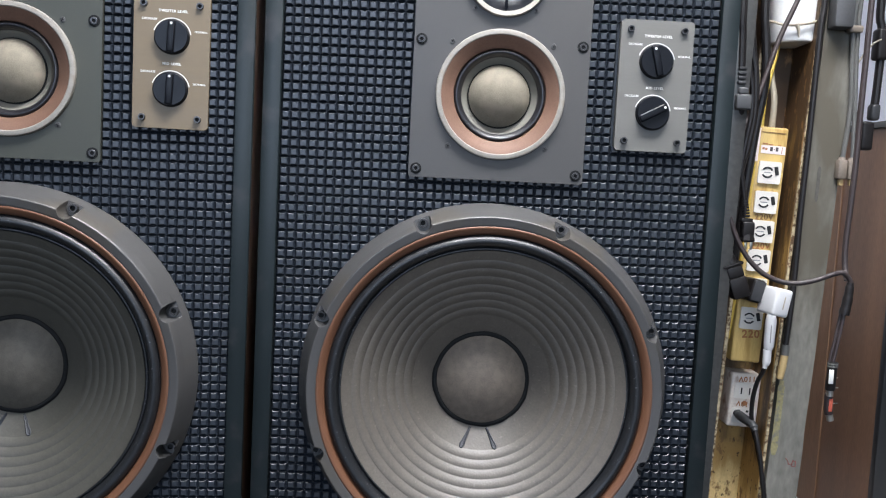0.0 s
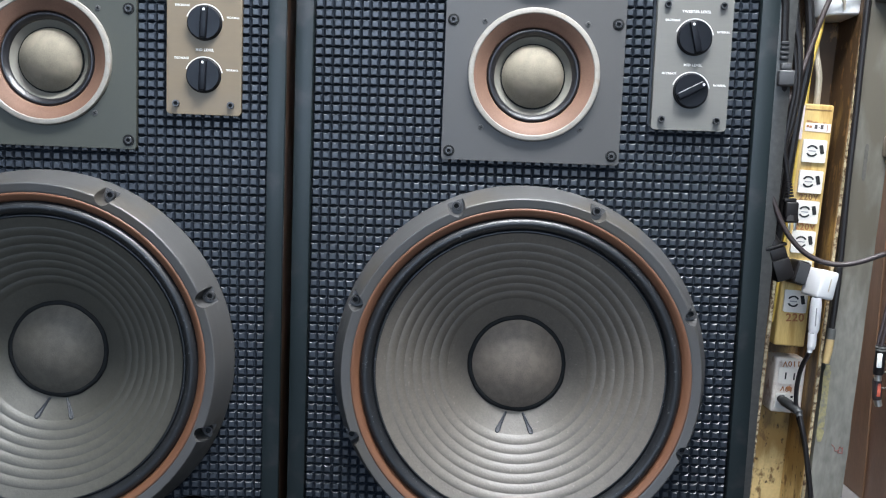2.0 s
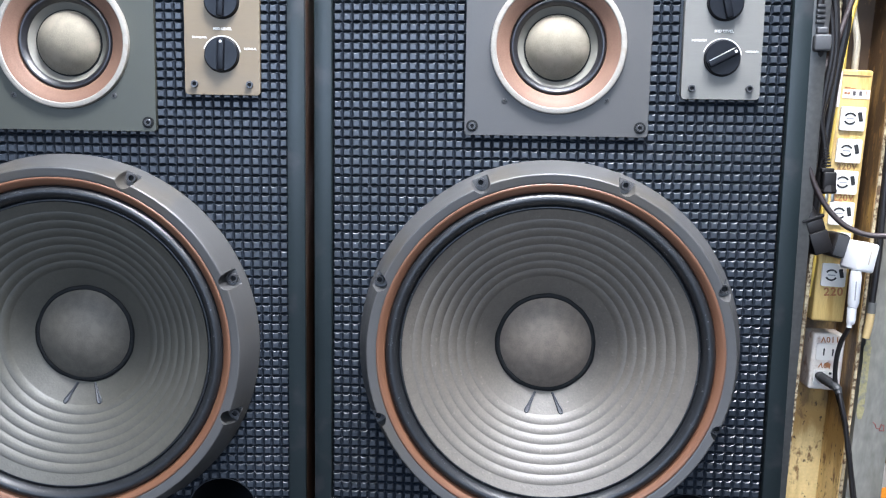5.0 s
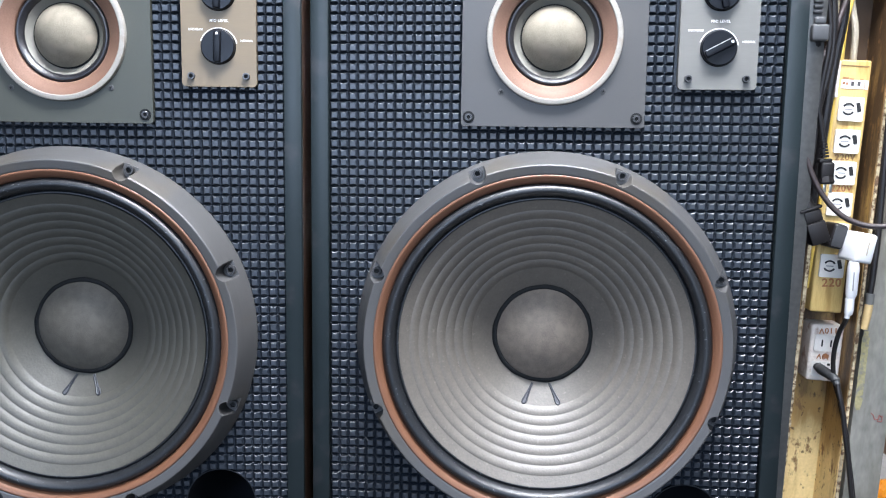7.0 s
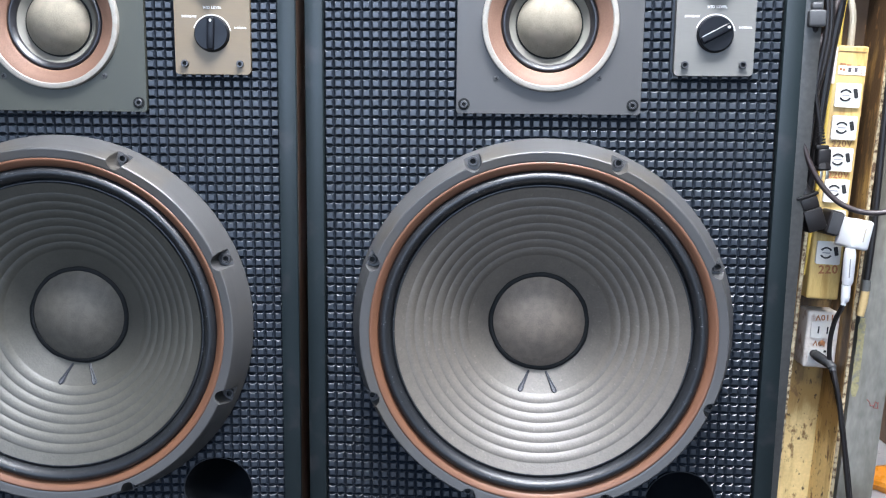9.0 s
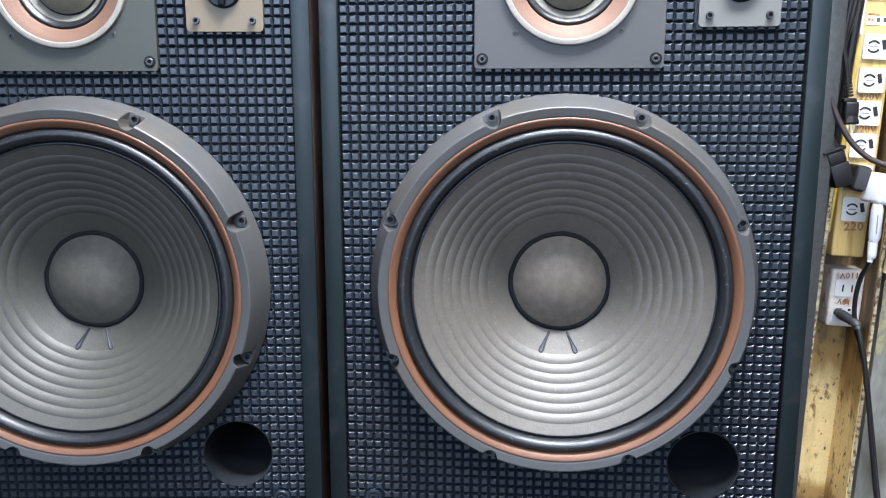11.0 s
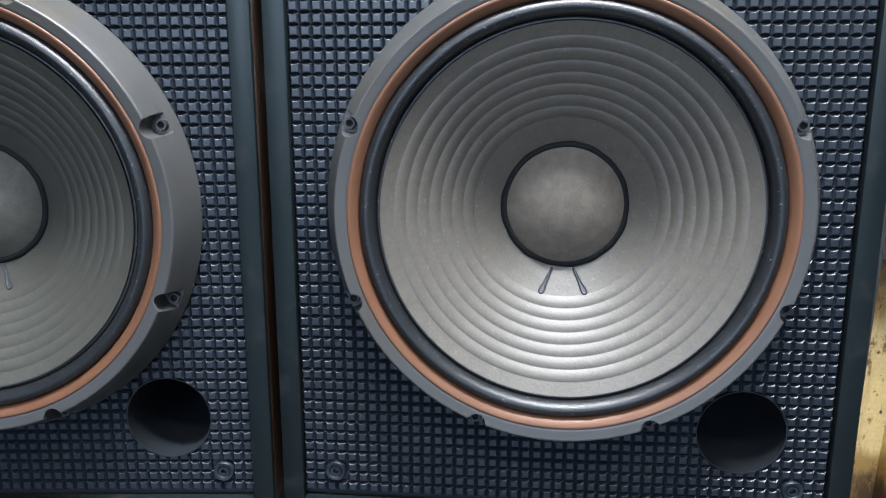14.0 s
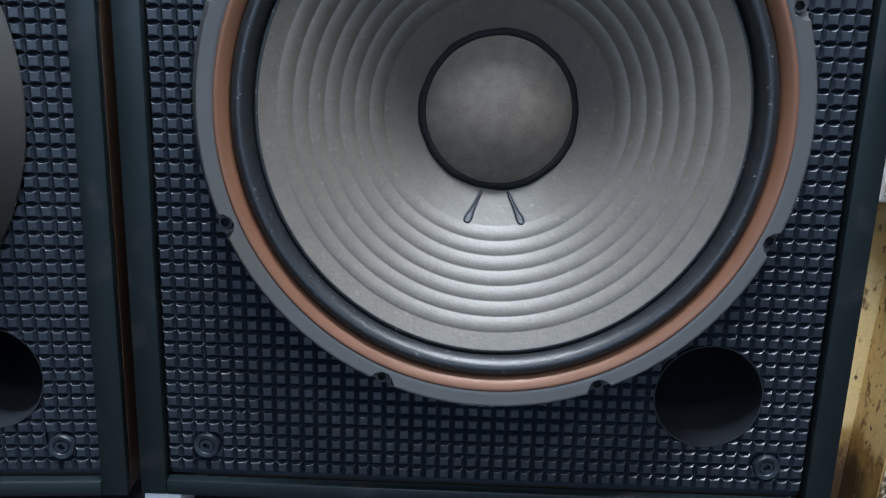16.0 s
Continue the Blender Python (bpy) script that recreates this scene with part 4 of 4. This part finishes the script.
part("cord", tube([(0.3529, 0.085, 0.3157), (0.3527, 0.090, 0.3082), (0.3512, 0.100, 0.2930), (0.3500, 0.106, 0.2700), (0.3522, 0.110, 0.2451), (0.3560, 0.107, 0.2250), (0.3604, 0.105, 0.2102), (0.3691, 0.100, 0.1683), (0.3732, 0.100, 0.1449), (0.3810, 0.099, 0.1000), (0.3930, 0.099, 0.0300), (0.4080, 0.100, -0.0400), (0.4280, 0.102, -0.1400), (0.4600, 0.104, FLOOR + 0.004)], 0.0029, 8), M_CABLE, charger)
pl2 = empty("black_adapter", "black plug adapter behind the charger", "plug")
part("body", box(-0.0090, 0.0090, -0.0150, 0.0150, -0.0148, 0.0148, 0.0046, 3), M_CABLE, pl2).matrix_basis = pose(0.3432, 0.1180, 0.4080, 0, 14, 6)
part("face_rim", box(-0.0070, 0.0070, -0.0160, -0.0149, -0.0125, 0.0125, 0.0005), M_GREYPLUG, pl2).matrix_basis = pose(0.3432, 0.1180, 0.4080, 0, 14, 6)
pl3 = empty("in_line_plug", "black flat two-pin plug hanging on its cable", "plug")
for k in range(7):
    part("relief_rib", tube([(0.3115 + k * 0.0005, 0.085, 0.5225 - k * 0.0034), (0.3118 + k * 0.0005, 0.085, 0.5202 - k * 0.0034)], 0.0036 + k * 0.0002, 10, False), M_CABLE, pl3)
part("shoulder", box(0.3080, 0.3222, 0.0800, 0.0900, 0.4935, 0.4985, 0.0014), M_CABLE, pl3)
part("body", box(0.3100, 0.3250, 0.0790, 0.0910, 0.4745, 0.4945, 0.0026, 3), M_CABLE, pl3)
part("flared_end", tube([(0.3178, 0.085, 0.4790), (0.3182, 0.085, 0.4722), (0.3183, 0.085, 0.4700)], [0.0076, 0.0098, 0.0090], 8, False), M_CABLE, pl3)
for x in (0.3155, 0.3222):
    part("pin", box(x, x + 0.0030, 0.0842, 0.0856, 0.4600, 0.4705, 0.0003), M_NICKEL, pl3)
iec = empty("mains_connector", "black three-pole mains connector hanging down", "connector")
part("strain_relief", tube([(0.0, 0, 0.040), (0.0, 0, 0.030), (0.0, 0, 0.018)], [0.0052, 0.0068, 0.0092], 12, False), M_CABLE, iec)
part("collar", box(-0.0140, 0.0140, -0.0100, 0.0100, 0.0135, 0.0180, 0.0018), M_CABLE, iec)
part("shoulder", box(-0.0102, 0.0110, -0.0095, 0.0095, -0.0020, 0.0136, 0.0022), M_CABLE, iec)
part("body", box(-0.0112, 0.0120, -0.0105, 0.0105, -0.0300, -0.0018, 0.0020, 2), M_CABLE, iec)
iec.matrix_basis = pose(0.3025, 0.075, 0.4285, 0, -20, 0) @ Matrix.Scale(0.9, 4)
gp = empty("grey_connector", "grey ribbed connector on a cable beside the cabinet", "connector")
part("body", box(0.2835, 0.3020, 0.0610, 0.0790, 0.6260, 0.6440, 0.0025, 3), M_GREYCONN, gp)
part("neck", box(0.2862, 0.2985, 0.0640, 0.0760, 0.6440, 0.6525, 0.0025, 3), M_GREYCONN, gp)
for k in range(4):
    part("rib", box(0.2850, 0.2945, 0.0640, 0.0760, 0.6555 + k * 0.0056, 0.6592 + k * 0.0056, 0.0012), M_GREYPLUG, gp)

# cables, with their upper ends going on past the ceiling line of the view
UP = TOP


def cable(name, points, r, mat, label, sides=10):
    return thing(name, tube(points, r, sides), mat, label, "cable")


audio = empty("audio_lead", "dusty brown looped audio lead with two phono plugs", "cable")
part("cord", tube([(0.640, 0.16, UP), (0.540, 0.13, 1.40), (0.430, 0.11, 0.960), (0.3815, 0.102, 0.815), (0.3622, 0.100, 0.7640), (0.3447, 0.100, 0.7195), (0.3282, 0.095, 0.6693), (0.3149, 0.090, 0.6310), (0.2976, 0.085, 0.5926), (0.2891, 0.080, 0.5568), (0.2879, 0.075, 0.5229), (0.2918, 0.070, 0.4935), (0.3054, 0.065, 0.4620), (0.3236, 0.060, 0.4397),
                   (0.3434, 0.055, 0.4284), (0.3644, 0.050, 0.4254), (0.3852, 0.045, 0.4303), (0.4046, 0.040, 0.4392), (0.4131, 0.035, 0.4422), (0.4210, 0.035, 0.4360), (0.4236, 0.035, 0.4295), (0.4227, 0.035, 0.4200)], 0.0031, 12), M_CABLE_BROWN, audio)
part("sleeve", tube([(0.4232, 0.035, 0.4310), (0.4226, 0.035, 0.4200), (0.4212, 0.035, 0.4060), (0.4189, 0.035, 0.3934)], [0.0040, 0.0048, 0.0056, 0.0060], 12), M_CABLE, audio)
part("cord", tube([(0.4192, 0.034, 0.3960), (0.4151, 0.034, 0.3647), (0.4110, 0.034, 0.3364)], 0.0021, 8), M_CABLE_BROWN, audio)
part("cord", tube([(0.4178, 0.039, 0.3960), (0.4136, 0.039, 0.3637), (0.4095, 0.039, 0.3352), (0.4111, 0.039, 0.2990)], 0.0021, 8), M_CABLE_BROWN, audio)
p1 = part("phono_plug", tube([(0.4109, 0.034, 0.3370), (0.4111, 0.034, 0.3344), (0.4100, 0.034, 0.3054), (0.4100, 0.034, 0.3035)], [0.0052, 0.0056, 0.0058, 0.0050], 14, False), M_CABLE, audio, "black phono plug with white mark")
for z in (0.3352, 0.3322):
    part("collar_ring", tube([(0.4110, 0.034, z + 0.0009), (0.4110, 0.034, z - 0.0009)], 0.0062, 14, False), M_CONDUIT, p1)
part("white_mark", box(0.4045, 0.4100, 0.0272, 0.0284, 0.3125, 0.3290, 0.0004), M_WHITE, p1)
part("tip", tube([(0.4102, 0.034, 0.3035), (0.4106, 0.034, 0.2965)], 0.0038, 12, False), M_NICKEL, p1)
p2 = part("phono_plug", tube([(0.4110, 0.039, 0.2985), (0.4118, 0.039, 0.2947), (0.4135, 0.039, 0.2757), (0.4140, 0.039, 0.2735)], [0.0036, 0.0050, 0.0052, 0.0046], 14, False), M_CABLE_BROWN, audio, "dark phono plug with red mark")
part("red_mark", box(0.4105, 0.4145, 0.0330, 0.0340, 0.2780, 0.2930, 0.0004), M_REDINK, p2)
part("tip", tube([(0.4143, 0.039, 0.2735), (0.4165, 0.039, 0.2660)], 0.0040, 12, False), M_NICKEL, p2)
for x, z in ((0.4136, 0.3178), (0.4150, 0.3060), (0.4164, 0.2875)):
    part("pin", tube([(x, 0.036, z), (x + 0.0058, 0.036, z + 0.0003)], 0.0006, 6, False), M_NICKEL, audio)

cable("loose_cable", [(0.4270, 0.050, 0.432), (0.4270, 0.058, 0.4480), (0.4264, 0.060, 0.4725), (0.4282, 0.060, 0.5189), (0.4297, 0.060, 0.5683), (0.4298, 0.060, 0.6251), (0.4306, 0.060, 0.6924), (0.4312, 0.060, 0.7589), (0.44, 0.070, 1.05), (0.46, 0.09, UP)], 0.0034, M_CABLE_BROWN, "dark brown cable hanging beside the post")
cable("loose_cable", [(0.33, 0.11, UP), (0.300, 0.090, 0.98), (0.2972, 0.085, 0.7573), (0.3027, 0.085, 0.6894), (0.3095, 0.085, 0.6585), (0.3114, 0.085, 0.6250), (0.3065, 0.085, 0.5843), (0.3046, 0.085, 0.5570), (0.3083, 0.085, 0.5368), (0.3117, 0.085, 0.5205)], 0.0030, M_CABLE, "black cable down to the two-pin plug")
cable("loose_cable", [(0.33, 0.13, UP), (0.306, 0.10, 0.98), (0.3044, 0.090, 0.7587), (0.3091, 0.090, 0.7019), (0.3141, 0.090, 0.6747), (0.3169, 0.090, 0.6324), (0.3133, 0.090, 0.5916), (0.3050, 0.090, 0.5503), (0.3014, 0.090, 0.4999), (0.2960, 0.084, 0.4762), (0.2928, 0.076, 0.4640)], 0.0042, M_CABLE, "black cable down to the mains connector")
cable("loose_cable", [(0.290, 0.09, UP), (0.288, 0.08, 0.98), (0.2857, 0.070, 0.7534), (0.2875, 0.070, 0.7145), (0.2893, 0.070, 0.6760)], 0.0050, M_CABLE, "thick black cable behind the cabinet edge")
cable("loose_cable", [(0.2930, 0.070, 0.6270), (0.2960, 0.095, 0.560), (0.3000, 0.115, 0.480), (0.3030, 0.130, 0.350), (0.3020, 0.150, 0.100), (0.3000, 0.165, FLOOR + 0.006)], 0.0045, M_CABLE, "black cable behind the cabinet edge")
cable("loose_cable", [(0.325, 0.14, UP), (0.324, 0.12, 0.98), (0.3271, 0.110, 0.7643), (0.3305, 0.110, 0.7239), (0.3342, 0.110, 0.6880), (0.3340, 0.110, 0.6558), (0.3288, 0.110, 0.6176), (0.3249, 0.110, 0.5793), (0.3213, 0.110, 0.5373), (0.3190, 0.116, 0.480), (0.3150, 0.125, 0.400)], 0.0052, M_CABLE, "black sheathed cable along the column edge")
cable("yellow_cable", [(0.3700, 0.165, 0.7500), (0.3623, 0.150, 0.7114), (0.3541, 0.145, 0.6770), (0.3480, 0.140, 0.6513), (0.3450, 0.136, 0.6169), (0.3425, 0.134, 0.5869), (0.3385, 0.134, 0.5380), (0.3340, 0.136, 0.4581), (0.3310, 0.140, 0.3987), (0.3290, 0.146, 0.3400)], 0.0028, M_CABLE_YELLOW, "yellow cable beside the power strip")
cable("white_cable", [(0.3560, 0.170, 0.7500), (0.3596, 0.160, 0.6985), (0.3611, 0.155, 0.6736), (0.3640, 0.150, 0.6482), (0.3637, 0.150, 0.6130)], 0.0039, M_CABLE_WHITE, "dirty white cable into the power strip")
edge_cable = empty("edge_cable", "black cable with an amber taped end", "cable")
part("cord", tube([(0.4142, 0.114, UP), (0.4062, 0.112, 0.98), (0.4004, 0.112, 0.7718), (0.3982, 0.112, 0.7383), (0.3957, 0.112, 0.6049), (0.3932, 0.112, 0.5155), (0.3922, 0.112, 0.4190), (0.3906, 0.112, 0.3753), (0.3883, 0.112, 0.3365)], 0.0036, 10), M_CABLE, edge_cable)
part("grey_sleeve", tube([(0.3886, 0.112, 0.3405), (0.3883, 0.112, 0.3275)], 0.0050, 12, False), M_CONDUIT, edge_cable, "grey end sleeve")
part("taped_end", tube([(0.3882, 0.112, 0.3278), (0.3868, 0.112, 0.3130), (0.3845, 0.112, 0.2970)], [0.0048, 0.0048, 0.0042], 12, False), M_TAPE, edge_cable, "amber taped end")
for pts in ([(0.455, 0.115, UP), (0.448, 0.115, 0.98), (0.4408, 0.115, 0.7542), (0.4401, 0.115, 0.7339), (0.4425, 0.115, 0.6900), (0.4453, 0.115, 0.6399), (0.4411, 0.115, 0.5770)], [(0.462, 0.115, UP), (0.455, 0.115, 0.98), (0.4464, 0.115, 0.7717), (0.4459, 0.115, 0.7400), (0.4467, 0.115, 0.7014), (0.4511, 0.115, 0.6305), (0.4538, 0.115, 0.5755)]):
    e = empty("grey_cable", "grey cable with a pale connector beside the post", "cable", "grey cables at the post")
    part("cord", tube(pts, 0.0030, 10), M_CONDUIT, e)
    x = pts[-1][0] - 0.0010
    c = part("connector", box(x - 0.0056, x + 0.0056, 0.1090, 0.1210, 0.5520, 0.5765, 0.0020), M_CONN, e, "pale connector")
    part("cap", tube([(x + 0.0008, 0.115, 0.5790), (x + 0.0004, 0.115, 0.5750)], [0.0042, 0.0050], 10, False), M_CONN, c)
    part("stub", box(x - 0.0020, x + 0.0030, 0.1120, 0.1180, 0.5440, 0.5522, 0.0010), M_TAPE, c)
part("pipe_clip", box(0.4325, 0.4500, 0.1080, 0.1200, 0.7310, 0.7400, 0.0025), M_CONN, e)
thing("junction_box", box(0.4090, 0.4330, 0.0980, 0.1215, 0.7345, 0.8250, 0.003), M_GREYCONN, "small dark grey box on the post", "box")

# white bottle hung on the column
bottle = empty("white_bottle", "milky white plastic bottle tied to the column", "bottle")
part("body", lathe([(0, 0), (0.0275, 0.0), (0.0293, 0.0015), (0.0299, 0.004), (0.0330, 0.12), (0.0300, 0.145), (0.0140, 0.16), (0.0140, 0.18), (0, 0.18)], 0, 0, 48), M_BOTTLE, bottle).matrix_basis = pose(0.3840, 0.1550, 0.7205, 90, 0, 0) @ pose(0, 0, 0, 0, 0, 1.6)
part("strap", tube([(0.3410, 0.165, 0.7498), (0.3480, 0.140, 0.7450), (0.3560, 0.128, 0.7400), (0.3680, 0.1215, 0.7385), (0.3857, 0.1200, 0.7412), (0.4020, 0.127, 0.7470), (0.4135, 0.145, 0.7551), (0.4170, 0.165, 0.7580)], 0.0016, 8), M_CABLE_WHITE, bottle, "pale plastic strap")
part("strap_end", tube([(0.3715, 0.1195, 0.7390), (0.3740, 0.1185, 0.7330), (0.3750, 0.1180, 0.7230)], [0.0026, 0.0020, 0.0008], 8, False), M_CABLE_WHITE, bottle)
for k, w in enumerate((0.0010, 0.0018, 0.0008, 0.0014, 0.0010)):
    part("print_bar", box(0.3920, 0.3985, 0.1258 + 0.0022, 0.1280 + 0.0022, 0.7545 + k * 0.0034, 0.7545 + k * 0.0034 + w), M_GREYPRINT, bottle, "", 0)

# brown cupboard behind, and what hangs before it
cup = empty("cupboard", "brown wood-grain laminate cupboard with a black front", "cupboard")
part("carcass", box(0.735, 1.30, 0.505, 1.22, -0.0995, 0.660, 0.002), M_BROWN, cup, "brown wood-grain side")
part("back_stile", box(0.7310, 0.7348, 0.690, 1.215, -0.0990, 0.640, 0.001), M_STILE, cup, "lighter brown back stile")
part("door", box(0.733, 1.30, 0.487, 0.504, -0.08, 0.660, 0.003), M_BLACKLAM, cup, "black laminate door")
part("top_edge", box(0.730, 1.30, 0.487, 1.22, 0.6605, 0.672, 0.002), M_CONDUIT, cup, "worn grey top edge")
hang = empty("hanging_connectors", "black cable with plugs hanging in the corner", "cable")
part("cord", tube([(0.560, 0.23, UP), (0.535, 0.22, 1.0), (0.5270, 0.220, 0.7988), (0.5306, 0.220, 0.7614), (0.5326, 0.220, 0.7237), (0.5314, 0.220, 0.6704), (0.5300, 0.220, 0.650)], 0.0054, 10), M_CABLE, hang)
part("plug_body", box(0.5230, 0.5400, 0.210, 0.230, 0.7180, 0.7600, 0.004, 3), M_CABLE, hang)
part("connector", box(0.5240, 0.5370, 0.213, 0.228, 0.6370, 0.6590, 0.004, 3), M_GREYPLUG, hang)
part("connector", box(0.5130, 0.5300, 0.212, 0.230, 0.5960, 0.6350, 0.004, 3), M_CABLE, hang)
part("wire", tube([(0.4955, 0.210, 0.7075), (0.5055, 0.210, 0.7246), (0.5158, 0.210, 0.7378), (0.5267, 0.210, 0.7444)], 0.0012, 6), M_CABLE_WHITE, hang)

# pale marble platform behind the post
M_MARBLE = material("pale_marble", (0.52, 0.50, 0.49), 0.3, 0, 0.12, 6, 120, 0.02, stain=(0.42, 0.41, 0.42), stain_scale=7, stain_amount=0.3)
thing("marble_platform", box(0.478, 1.35, 0.10, 1.24, FLOOR, -0.100, 0.003), M_MARBLE, "pale veined marble platform under the cupboard", "platform")


# crumpled orange bag on the platform
def crumpled(rx, ry, rz, seed):
    rnd = random.Random(seed)
    bm = bmesh.new()
    bmesh.ops.create_icosphere(bm, subdivisions=3, radius=1.0)
    waves = [(Vector((rnd.uniform(-1, 1), rnd.uniform(-1, 1), rnd.uniform(-1, 1))).normalized(), rnd.uniform(3, 9), rnd.uniform(0, 6)) for _ in range(9)]
    for v in bm.verts:
        k = 1 + sum(0.045 * math.sin(f * v.co.dot(d) + p) for d, f, p in waves) + rnd.uniform(-0.02, 0.02)
        v.co = Vector((v.co.x * rx * k, v.co.y * ry * k, max(-0.45, v.co.z) * rz * k if v.co.z > -0.45 else -0.45 * rz))
    return bm


M_ORANGE = material("orange_plastic_film", (0.72, 0.25, 0.015), 0.3, 0, 0.15, 30, 300, 0.1, stain=(0.75, 0.50, 0.06), stain_scale=24, stain_amount=0.35)
bag = thing("plastic_bag", crumpled(0.050, 0.040, 0.030, 4), M_ORANGE, "crumpled orange plastic bag on the marble platform", "bag", sharp=25)
bag.matrix_basis = pose(0.655, 0.535, -0.0995 + 0.0135)
